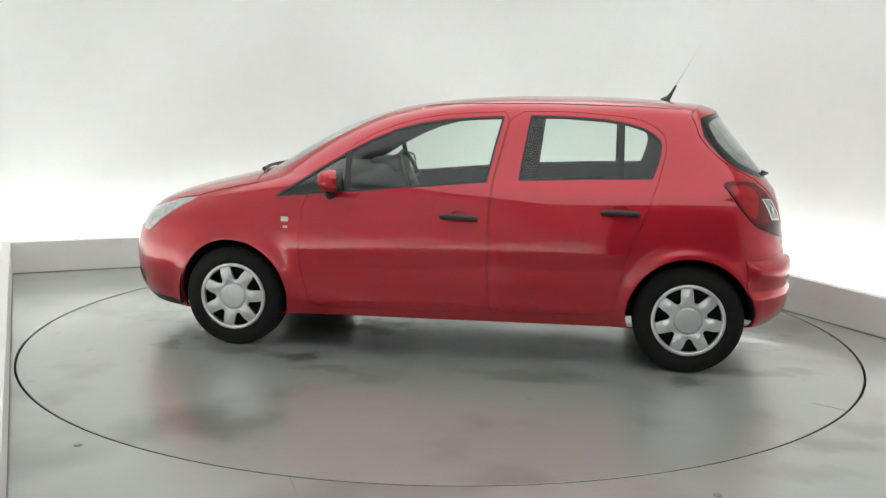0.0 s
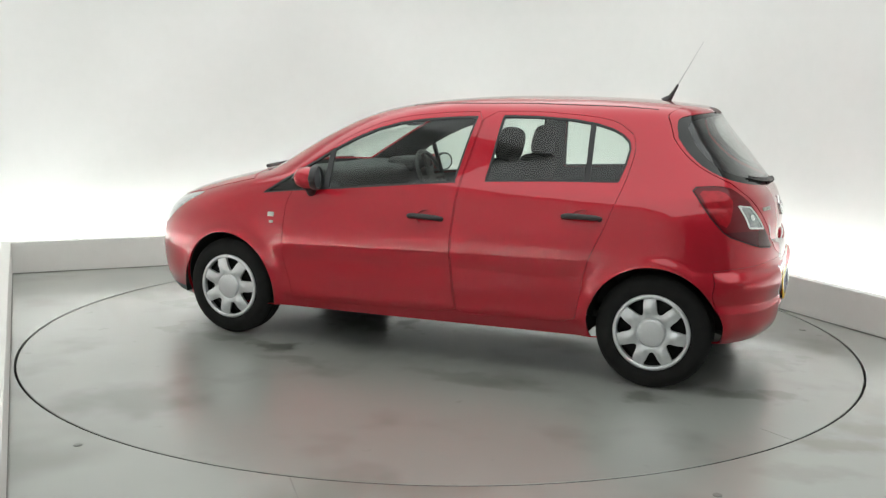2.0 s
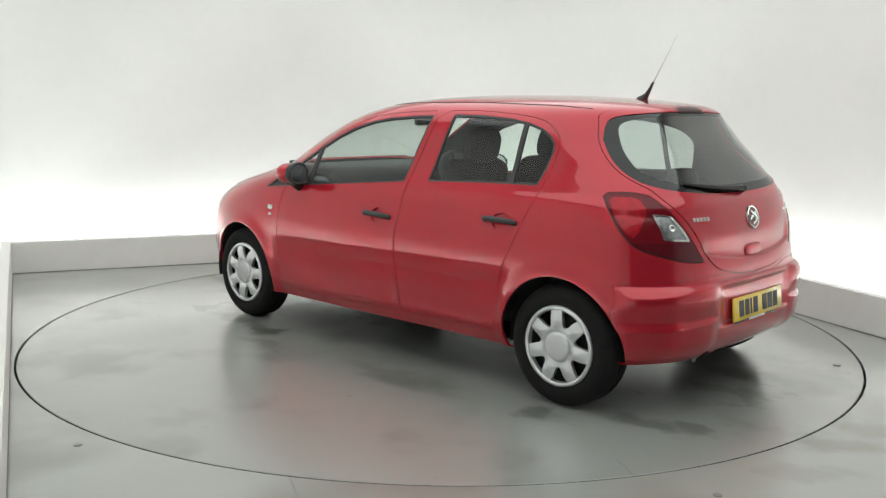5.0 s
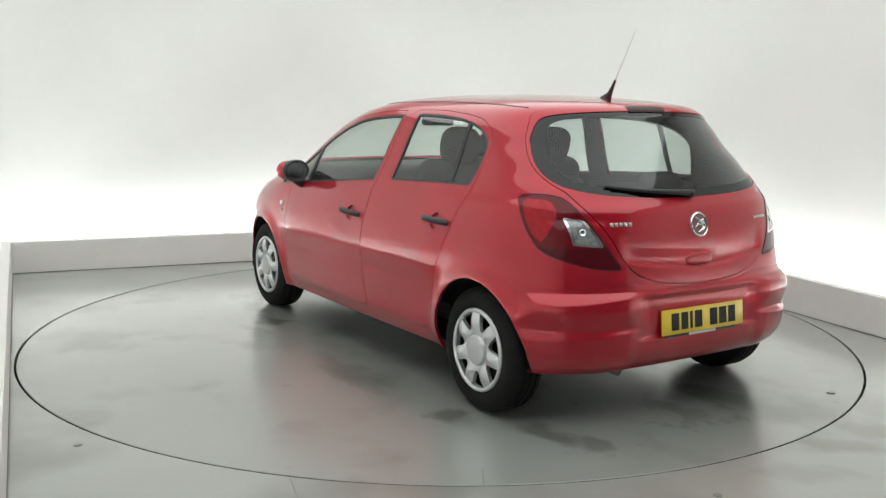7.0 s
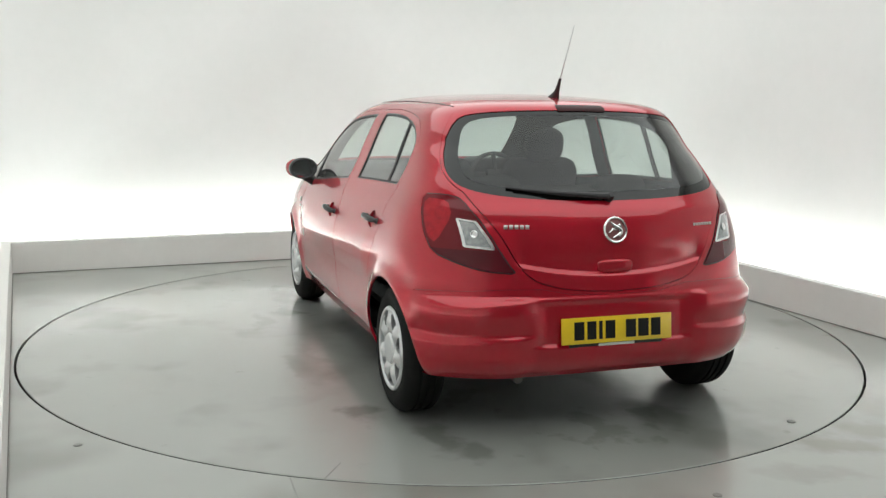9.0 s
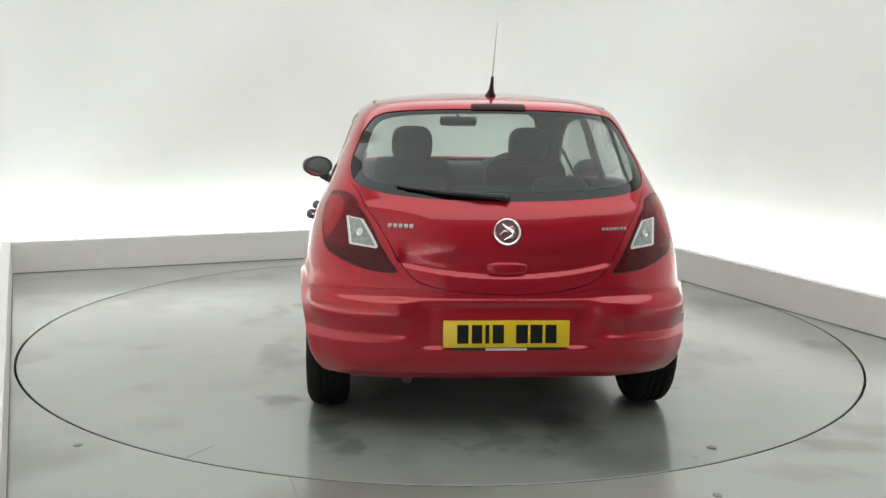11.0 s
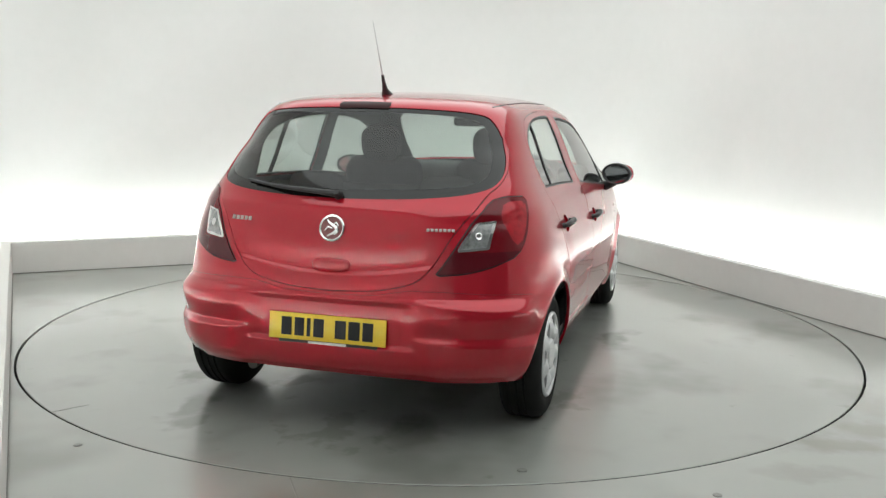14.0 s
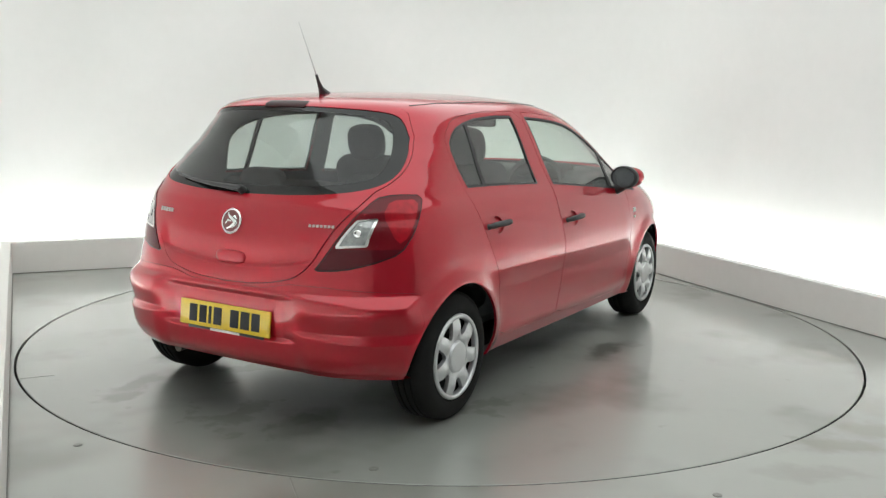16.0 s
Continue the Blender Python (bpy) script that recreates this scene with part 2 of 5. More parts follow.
def part(name, bm, material, parent=None, label="", smooth=True, angle=40):
    """Links a bmesh as one mesh object under a thing or a part."""
    bmesh.ops.recalc_face_normals(bm, faces=bm.faces)
    me = bpy.data.meshes.new(name)
    bm.to_mesh(me)
    bm.free()
    me.materials.append(material)
    if smooth:
        me.shade_smooth()
        me.set_sharp_from_angle(angle=radians(angle))
    ob = new(name, me)
    if parent:
        ob.parent = parent
    if label:
        tagged(ob, label)
    return ob


def box(bm, cx, cy, cz, sx, sy, sz, bevel=0.0, m=None, seg=2):
    r = bmesh.ops.create_cube(bm, size=1.0)
    vs = r["verts"]
    bmesh.ops.scale(bm, vec=(sx, sy, sz), verts=vs)
    if bevel:
        es = list({e for v in vs for e in v.link_edges})
        r2 = bmesh.ops.bevel(bm, geom=es, offset=bevel, segments=seg, affect="EDGES", profile=0.5)
        vs = list({v for f in r2["faces"] for v in f.verts} | {v for v in vs if v.is_valid})
    if m is not None:
        bmesh.ops.transform(bm, matrix=m, verts=vs)
    bmesh.ops.translate(bm, vec=(cx, cy, cz), verts=vs)
    return vs


def lathe(bm, profile, seg=48, axis="y", a0=0.0, a1=2 * math.pi):
    """Turns a profile of (radius, along) about an axis; closed all round by default."""
    full = abs(a1 - a0 - 2 * math.pi) < 1e-6
    rings = []
    n = seg if full else seg + 1
    for r, h in profile:
        ring = []
        for i in range(n):
            a = a0 + (a1 - a0) * i / seg
            c, s = r * math.cos(a), r * math.sin(a)
            ring.append(bm.verts.new((c, h, s) if axis == "y" else (c, s, h)))
        rings.append(ring)
    for r0, r1 in zip(rings, rings[1:]):
        for i in range(seg if full else seg):
            j = (i + 1) % n
            bm.faces.new((r0[i], r0[j], r1[j], r1[i]))
    return rings


def tube(bm, pts, radius, seg=8, cap=True):
    pts = [Vector(p) for p in pts]
    rad = radius if isinstance(radius, (list, tuple)) else [radius] * len(pts)
    rings = []
    for i, p in enumerate(pts):
        d = (pts[min(i + 1, len(pts) - 1)] - pts[max(i - 1, 0)]).normalized()
        q = d.to_track_quat("Z", "Y")
        rings.append([bm.verts.new(p + q @ Vector((rad[i] * math.cos(2 * math.pi * k / seg), rad[i] * math.sin(2 * math.pi * k / seg), 0))) for k in range(seg)])
    for r0, r1 in zip(rings, rings[1:]):
        for k in range(seg):
            bm.faces.new((r0[k], r0[(k + 1) % seg], r1[(k + 1) % seg], r1[k]))
    if cap:
        bm.faces.new(rings[0][::-1])
        bm.faces.new(rings[-1])


def inside(px, py, poly):
    """Which of the points lie in the polygon (numpy)."""
    res = np.zeros(len(px), bool)
    q = np.asarray(poly, float)
    x0, y0 = q[:, 0], q[:, 1]
    x1, y1 = np.roll(x0, -1), np.roll(y0, -1)
    for a, b, c, d in zip(x0, y0, x1, y1):
        if b != d:
            res ^= ((b > py) != (d > py)) & (px < (c - a) * (py - b) / (d - b) + a)
    return res


def offset_poly(poly, d):
    """The polygon moved outward by d (inward if negative)."""
    q = np.asarray(poly, float)
    area = 0.5 * np.sum(q[:, 0] * np.roll(q[:, 1], -1) - np.roll(q[:, 0], -1) * q[:, 1])
    e0, e1 = q - np.roll(q, 1, 0), np.roll(q, -1, 0) - q
    n0 = np.stack([e0[:, 1], -e0[:, 0]], 1) / np.maximum(np.linalg.norm(e0, axis=1), 1e-9)[:, None]
    n1 = np.stack([e1[:, 1], -e1[:, 0]], 1) / np.maximum(np.linalg.norm(e1, axis=1), 1e-9)[:, None]
    n = n0 + n1
    n /= np.maximum((n * n0).sum(1), 0.35)[:, None] * 1.0
    n /= 1.0
    return q + np.sign(area) * d * n * 1.0


def smooth_poly(points, rounds=2):
    """Corner cutting: rounds the corners of a closed polygon."""
    q = [np.array(p, float) for p in points]
    for _ in range(rounds):
        out = []
        for a, b in zip(q, q[1:] + q[:1]):
            out += [a * 0.8 + b * 0.2, a * 0.2 + b * 0.8]
        q = out
    return np.array(q)


def dense(poly, step=0.02, closed=True):
    q = [np.array(p, float) for p in poly]
    out = []
    for a, b in zip(q, q[1:] + (q[:1] if closed else [])):
        n = max(1, int(np.linalg.norm(b - a) / step))
        out += [a + (b - a) * i / n for i in range(n)]
    if not closed:
        out.append(q[-1])
    return np.array(out)


# ---------------------------------------------------------------- the room
ROOM = Matrix.Rotation(radians(23.5), 4, "Z")
# inner corners of the plinth in the room's own axes (x, y): back left, back right, front right, front left
PLINTH = [(-2.51, 2.72), (2.447, 2.72), (2.445, -6.1), (-2.33, -6.1)]
PL_H, PL_T, COVE, WALL_H = 0.25, 0.07, 0.42, 3.3
R_DISC, R_HOLE = 2.425, 2.437


def ring_offset(d):
    return [Vector((*p, 0)) for p in offset_poly(PLINTH, d)]


def rounded(loop, r, n=14):
    """The loop with its corners turned into arcs."""
    out = []
    k = len(loop)
    for i in range(k):
        p, q, s = loop[i - 1], loop[i], loop[(i + 1) % k]
        d0, d1 = (p - q).normalized(), (s - q).normalized()
        half = d0.angle(d1) / 2
        a, b = q + d0 * (r / math.tan(half)), q + d1 * (r / math.tan(half))
        c = q + (d0 + d1).normalized() * (r / math.sin(half))
        for t in range(n + 1):
            v = (a - c).lerp(b - c, t / n).normalized() * r
            out.append((c + v)[:2])
    return out


def slab(name, a, b, a2, b2, z0, z1, material, kind="structure", label="", category=""):
    """An upright slab between the line a-b and the line a2-b2."""
    v = [ROOM @ Vector((p.x, p.y, z)) for z in (z0, z1) for p in (a, b, b2, a2)]
    f = [(0, 1, 2, 3), (7, 6, 5, 4), (0, 4, 5, 1), (1, 5, 6, 2), (2, 6, 7, 3), (3, 7, 4, 0)]
    bm = bmesh.new()
    vs = [bm.verts.new(p) for p in v]
    for q in f:
        bm.faces.new([vs[i] for i in q])
    bmesh.ops.bevel(bm, geom=list(bm.edges), offset=0.004, segments=1, affect="EDGES")
    return tagged(part(name, bm, material, smooth=False), label, category, "", kind)


def build_room():
    p0, p1, w0, w1 = ring_offset(0), ring_offset(PL_T), ring_offset(PL_T + COVE), ring_offset(PL_T + COVE + 0.12)
    names = ["north", "east", "south", "west"]
    for i in (0, 1, 3):
        j = (i + 1) % 4
        slab("plinth_" + names[i], p0[i], p0[j], p1[i], p1[j], 0.0, PL_H, M_PLINTH, "structure", "low off-white painted plinth along the wall", "plinth")
        slab("baseboard_" + names[i], ring_offset(-0.006)[i], ring_offset(-0.006)[j], p0[i], p0[j], 0.0, 0.006, M_JOINT, "structure", "dark joint between floor and plinth", "joint")
    slab("wall_south", p0[2], p0[3], p1[2], p1[3], 0.0, WALL_H, M_SOUTH, "structure", "plain grey end wall", "wall")
    # cove floor behind the plinth
    for i in range(4):
        j = (i + 1) % 4
        slab("cove_floor_" + names[i], p1[i], p1[j], w0[i], w0[j], -0.03, 0.0, M_WALL, "structure", "white floor of the light cove", "cove")
    # one seamless wall with rounded corners
    a, b = rounded(w0, 1.1), rounded(w1, 1.22)
    n = len(a)
    pts = [ROOM @ Vector((p[0], p[1], z)) for z in (-0.02, WALL_H) for loop in (a, b) for p in loop]
    faces = []
    for k in range(n):
        j = (k + 1) % n
        faces += [(k, j, 2 * n + j, 2 * n + k), (n + j, n + k, 3 * n + k, 3 * n + j), (2 * n + k, 2 * n + j, 3 * n + j, 3 * n + k)]
    wall = mesh_ob("wall_north", pts, faces, M_WALL, None, smooth=True)
    wall.data.set_sharp_from_angle(angle=radians(40))
    tagged(wall, "seamless white studio wall with rounded corners, lit from below", "wall", "", "structure")
    # ceiling
    bm = bmesh.new()
    lo = [bm.verts.new(ROOM @ Vector((p.x, p.y, WALL_H))) for p in w1]
    bm.faces.new(lo)
    r = bmesh.ops.extrude_face_region(bm, geom=list(bm.faces))
    bmesh.ops.translate(bm, vec=(0, 0, 0.1), verts=[g for g in r["geom"] if isinstance(g, bmesh.types.BMVert)])
    tagged(part("ceiling", bm, M_CEIL, smooth=False), "plain white studio ceiling", "ceiling", "", "structure")
    # floor with a round opening for the turntable
    seg = 160
    outer = [(ROOM @ p).to_2d() for p in p1]
    inner = [Vector((R_HOLE * math.cos(2 * math.pi * k / seg), R_HOLE * math.sin(2 * math.pi * k / seg))) for k in range(seg)]
    from_cdt = cdt_fill(outer, [inner])
    vs = [(x, y, 0.0) for x, y in from_cdt[0]]
    faces = [tuple(f) for f in from_cdt[1]]
    ring = [(p.x, p.y, 0.0) for p in inner] + [(p.x, p.y, -0.06) for p in inner]
    edge = [(k, (k + 1) % seg, seg + (k + 1) % seg, seg + k) for k in range(seg)]
    fl = mesh_ob("floor", vs, faces, M_FLOOR)
    mesh_ob("opening_edge", ring, edge, M_FLOOR, fl)
    tagged(fl, "glossy grey painted studio floor", "floor", "", "structure")
    # floor joint and two bolts outside the disc
    bm = bmesh.new()
    p, q = Vector((-0.552, -2.385, 0.0)), Vector((-0.40, -2.85, 0.0))
    n = (q - p).normalized().cross(Vector((0, 0, 1))) * 0.003
    low = [bm.verts.new(v) for v in (p - n, q - n, q + n, p + n)]
    top = [bm.verts.new(v.co + Vector((0, 0, 0.001))) for v in low]
    bm.faces.new(top)
    for k in range(4):
        bm.faces.new((low[k], low[(k + 1) % 4], top[(k + 1) % 4], top[k]))
    part("floor_joint", bm, M_SEAM, fl, smooth=False)
    for x, y in ((-1.457, -2.091), (1.012, -2.477)):
        bm = bmesh.new()
        lathe(bm, [(0.018, 0.0), (0.016, 0.003), (0.008, 0.0035), (0.0005, 0.002)], 18, "z")
        bmesh.ops.translate(bm, vec=(x, y, 0), verts=bm.verts)
        part("bolt", bm, M_SEAM, fl, smooth=False)
    bm = bmesh.new()
    bmesh.ops.create_circle(bm, cap_ends=True, segments=64, radius=R_DISC + 0.1, matrix=Matrix.Translation((0, 0, -0.06)))
    tagged(part("pit", bm, M_PIT, smooth=False), "dark pit under the turntable", "pit", "", "structure")


def cdt_fill(outer, holes):
    """Triangles of an outline with holes."""
    verts, edges = [], []
    for loop in [outer] + holes:
        b = len(verts)
        verts += [Vector((p[0], p[1])) for p in loop]
        edges += [(b + i, b + (i + 1) % len(loop)) for i in range(len(loop))]
    v, e, f, *_ = geometry.delaunay_2d_cdt(verts, edges, [], 0, 1e-5)
    v = np.array([(p.x, p.y) for p in v])
    f = np.array([list(q) for q in f])
    c = v[f].mean(1)
    keep = inside(c[:, 0], c[:, 1], outer)
    for h in holes:
        keep &= ~inside(c[:, 0], c[:, 1], h)
    return v, f[keep]


def build_lights():
    p1 = ring_offset(PL_T + 0.21)
    for i in (0, 1, 3):
        a, b = p1[i], p1[(i + 1) % 4]
        d = (b - a)
        n = max(2, round(d.length / 1.55))
        step = d / n
        for k in range(n):
            m0, m1 = a + step * (k + 0.02), a + step * (k + 0.98)
            q0, q1 = ROOM @ Vector((m0.x, m0.y, 0.085)), ROOM @ Vector((m1.x, m1.y, 0.085))
            root = tagged(new("cove_light"), "white fluorescent batten hidden behind the plinth", "light", "cove lights")
            mid = (q0 + q1) / 2
            root.location = (mid.x, mid.y, 0.0)
            bm = bmesh.new()
            tube(bm, [q0 - root.location, q1 - root.location], 0.019, 10)
            part("tube", bm, M_TUBE, root)
            bm = bmesh.new()
            along = (q1 - q0)
            box(bm, 0, 0, 0.03, along.length, 0.06, 0.06, 0.004, Matrix.Rotation(math.atan2(along.y, along.x), 4, "Z"))
            part("batten", bm, M_ALU, root, smooth=False)
    # one large soft panel under the ceiling
    root = tagged(new("ceiling_light"), "large flat white ceiling light panel with a thin frame", "light")
    root.matrix_basis = ROOM @ Matrix.Translation((0, -1.15, WALL_H - 0.06))
    bm = bmesh.new()
    box(bm, 0, 0, 0.0, 5.2, 7.5, 0.08)
    part("frame", bm, M_ALU, root, smooth=False)
    bm = bmesh.new()
    box(bm, 0, 0, -0.044, 5.12, 7.42, 0.006)
    part("diffuser", bm, M_PANEL, root, smooth=False)


def build_turntable():
    seg = 160
    bm = bmesh.new()
    lathe(bm, [(R_DISC - 0.003, 0.0), (R_DISC, -0.003)], seg, "z")
    top = [v for v in bm.verts if abs(v.co.z) < 1e-6]
    top.sort(key=lambda v: math.atan2(v.co.y, v.co.x))
    bm.faces.new(top)
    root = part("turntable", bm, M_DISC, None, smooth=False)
    # a plate seam that runs in from the rim, and a bolt
    bm = bmesh.new()
    p, q = Vector((-2.125, 1.165, 0.0)), Vector((-1.99, 1.075, 0.0))
    n = (q - p).normalized().cross(Vector((0, 0, 1))) * 0.003
    low = [bm.verts.new(v) for v in (p - n, q - n * 0.4, q + n * 0.4, p + n)]
    top = [bm.verts.new(v.co + Vector((0, 0, 0.0012))) for v in low]
    bm.faces.new(top)
    for k in range(4):
        bm.faces.new((low[k], low[(k + 1) % 4], top[(k + 1) % 4], top[k]))
    part("seam", bm, M_SEAM, root, "dark sealed plate seam", smooth=False)
    bm = bmesh.new()
    lathe(bm, [(0.020, 0.0), (0.019, 0.004), (0.012, 0.005), (0.0005, 0.003)], 20, "z")
    bmesh.ops.translate(bm, vec=(-2.09, -0.96, 0), verts=bm.verts)
    part("bolt", bm, M_SEAM, root, "dark bolt head", smooth=False)
    bm = bmesh.new()
    lathe(bm, [(R_DISC - 0.001, -0.003), (R_DISC - 0.001, -0.055)], seg, "z")
    part("rim", bm, M_PIT, root, "dark steel rim", smooth=False)
    return tagged(root, "round grey painted turntable disc set flush in the floor", "turntable")

# ---------------------------------------------------------------- the car's surface
# Car space: x forward, y to its left, z up, origin on the ground midway between the axles.
# Rows of horizontal sections, from the sill to the crown of the roof:
# height, nose, tail, half width, roundness front and rear, start of the front and rear rounding
SECTIONS = [
    (0.190, 2.005, -1.750, 0.795, 2.8, 3.6, 0.95, -1.20),
    (0.235, 2.055, -1.785, 0.812, 2.8, 3.6, 0.95, -1.20),
    (0.300, 2.085, -1.808, 0.830, 2.8, 3.6, 0.95, -1.20),
    (0.380, 2.098, -1.818, 0.844, 2.8, 3.5, 0.95, -1.20),
    (0.460, 2.100, -1.822, 0.852, 2.8, 3.5, 0.95, -1.20),
    (0.540, 2.090, -1.820, 0.856, 2.8, 3.4, 0.95, -1.20),
    (0.585, 2.078, -1.814, 0.857, 2.8, 3.3, 0.95, -1.19),
    (0.610, 2.068, -1.802, 0.857, 2.8, 3.2, 0.95, -1.18),
    (0.660, 2.043, -1.797, 0.855, 2.8, 3.1, 0.95, -1.17),
    (0.720, 1.995, -1.785, 0.849, 2.8, 3.1, 0.93, -1.16),
    (0.780, 1.910, -1.778, 0.838, 2.8, 3.1, 0.88, -1.15),
    (0.840, 1.770, -1.766, 0.824, 2.8, 3.1, 0.80, -1.14),
    (0.900, 1.560, -1.750, 0.806, 2.8, 3.1, 0.70, -1.12),
    (0.950, 1.350, -1.728, 0.784, 2.8, 3.3, 0.60, -1.10),
    (0.985, 1.215, -1.700, 0.764, 2.8, 3.4, 0.52, -1.08),
    (1.030, 1.130, -1.668, 0.742, 2.8, 3.5, 0.46, -1.06),
    (1.090, 1.035, -1.622, 0.716, 2.8, 3.4, 0.38, -1.02),
    (1.150, 0.935, -1.575, 0.694, 2.8, 3.3, 0.29, -0.98),
    (1.210, 0.825, -1.527, 0.672, 2.8, 3.1, 0.19, -0.94),
    (1.265, 0.708, -1.482, 0.650, 2.8, 3.2, 0.09, -0.90),
    (1.310, 0.592, -1.446, 0.628, 2.8, 3.2, -0.01, -0.88),
    (1.345, 0.475, -1.424, 0.602, 2.8, 3.2, -0.10, -0.86),
    (1.372, 0.355, -1.400, 0.568, 2.7, 3.1, -0.17, -0.84),
    (1.392, 0.240, -1.352, 0.524, 2.7, 3.0, -0.24, -0.80),
    (1.408, 0.120, -1.270, 0.464, 2.6, 2.8, -0.30, -0.75),
    (1.422, -0.030, -1.140, 0.376, 2.5, 2.5, -0.36, -0.68),
    (1.433, -0.190, -0.960, 0.264, 2.4, 2.4, -0.42, -0.62),
    (1.439, -0.340, -0.780, 0.140, 2.2, 2.2, -0.46, -0.57),
    (1.441, -0.460, -0.580, 0.030, 2.0, 2.0, -0.50, -0.54),
]
ROWS = np.array(SECTIONS)
_step = np.hypot(np.hypot(np.diff(ROWS[:, 0]), np.diff(ROWS[:, 3])), 0.35 * np.hypot(np.diff(ROWS[:, 1]), np.diff(ROWS[:, 2])))
VKNOT = np.concatenate([[0], np.cumsum(_step)])
VMAX = float(VKNOT[-1])
L_FRONT, L_SIDE, L_REAR = 1.35, 2.0, 1.15      # stretches of the unrolled surface
UMAX = L_FRONT + L_SIDE + L_REAR


def _slopes(x, y):
    """Monotone cubic slopes."""
    h, d = np.diff(x), np.diff(y) / np.diff(x)
    m = np.zeros_like(y)
    m[0], m[-1] = d[0], d[-1]
    for k in range(1, len(x) - 1):
        if d[k - 1] * d[k] > 0:
            w1, w2 = 2 * h[k] + h[k - 1], h[k] + 2 * h[k - 1]
            m[k] = (w1 + w2) / (w1 / d[k - 1] + w2 / d[k])
    return m


SLOPES = [_slopes(VKNOT, ROWS[:, k]) for k in range(8)]


def column(k, v):
    v = np.clip(v, 0, VMAX)
    i = np.clip(np.searchsorted(VKNOT, v, side="right") - 1, 0, len(VKNOT) - 2)
    h = VKNOT[i + 1] - VKNOT[i]
    t = (v - VKNOT[i]) / h
    y0, y1, m0, m1 = ROWS[i, k], ROWS[i + 1, k], SLOPES[k][i] * h, SLOPES[k][i + 1] * h
    return (2 * t ** 3 - 3 * t ** 2 + 1) * y0 + (t ** 3 - 2 * t ** 2 + t) * m0 + (-2 * t ** 3 + 3 * t ** 2) * y1 + (t ** 3 - t ** 2) * m1


_vt = np.linspace(0, VMAX, 4000)
_zt = column(0, _vt)


def v_of_z(z):
    return np.interp(z, _zt, _vt)


AXLE_F, AXLE_R, HUB_Z, ARCH_R = 1.2525, -1.2525, 0.287, 0.325


def warp(x, y, z):
    """Flared arches, a slight bow in plan, and the rise of the lower edge to the rear."""
    for ax in (AXLE_F, AXLE_R):
        d = np.hypot(x - ax, z - HUB_Z - 0.005) - ARCH_R
        y = y + 0.020 * np.exp(-np.clip(d, -0.05, 9) ** 2 / 0.0022) * np.clip((y - 0.5) / 0.2, 0, 1)
    # the tail's bumper is hollowed round the plate, and the tailgate's lower lip stands out
    def band(a, lo, hi, soft):
        s0, s1 = np.clip((a - lo) / soft, 0, 1), np.clip((hi - a) / soft, 0, 1)
        return (s0 * s0 * (3 - 2 * s0)) * (s1 * s1 * (3 - 2 * s1))
    back = np.clip((-1.3 - x) / 0.2, 0, 1)
    def ease(a):
        a = np.clip(a, 0, 1)
        return a * a * (3 - 2 * a)
    x = x + back * 0.016 * band(y, -0.5, 0.40, 0.09) * band(z, 0.375, 0.60, 0.035)
    # two ledges over the bumper's corners, fading out towards the plate
    corner = ease((y - 0.36) / 0.10) * ease((-1.50 - x) / 0.10)
    spread = np.clip((y - 0.38) / 0.36, 0, 1)
    d = corner * (0.020 * ease((0.612 - z) / (0.018 + 0.040 * spread)) * ease((z - 0.445) / 0.10) + 0.014 * ease((0.458 - z) / (0.018 + 0.036 * spread)))
    x = x - d * back
    y = y + 0.7 * d * np.clip((y - 0.60) / 0.2, 0, 1)
    # a curved ledge across the foot of the tailgate
    rise = z - 0.682 - 0.24 * y * y
    x = x + back * 0.015 * ease(rise / 0.018) * ease((0.15 - rise) / 0.13) * band(y, -0.6, 0.47, 0.07) * ease((z - 0.63) / 0.02)
    ahead = np.clip((x + 0.7) / 0.9, 0, 1)
    ahead = ahead * ahead * (3 - 2 * ahead)
    high = np.clip((z - 0.72) / 0.45, 0, 1)
    high = high * high * (3 - 2 * high)
    y = y * (1 + ahead * (0.010 + 0.020 * high))
    # a crisp swage line along the doors
    off = z - 0.602 + 0.022 * np.clip(x, -1, 1)
    under = 0.5 * (np.sqrt(off * off + 0.003 ** 2) - off)
    y = y + 0.011 * np.clip(1 - under / 0.085, 0, 1) * ease((0.25 - off) / 0.20) * band(x, -1.02, 0.95, 0.22) * np.clip((y - 0.5) / 0.2, 0, 1)
    # the sill swells a little below the doors
    y = y + 0.009 * np.exp(-((z - 0.285) / 0.045) ** 2) * band(x, -0.95, 0.95, 0.15) * np.clip((y - 0.5) / 0.2, 0, 1)
    bow = 1 - 0.012 * np.clip((np.abs(x + 0.15) - 0.2) / 1.3, 0, 2) ** 2
    low = np.clip((0.42 - z) / 0.23, 0, 1)
    dz = np.interp(x, [-1.9, -1.5, -0.95, 0.9, 1.5, 2.1], [0.075, 0.06, 0.035, 0.015, 0.0, 0.0])
    return x, y * bow, z + low * dz


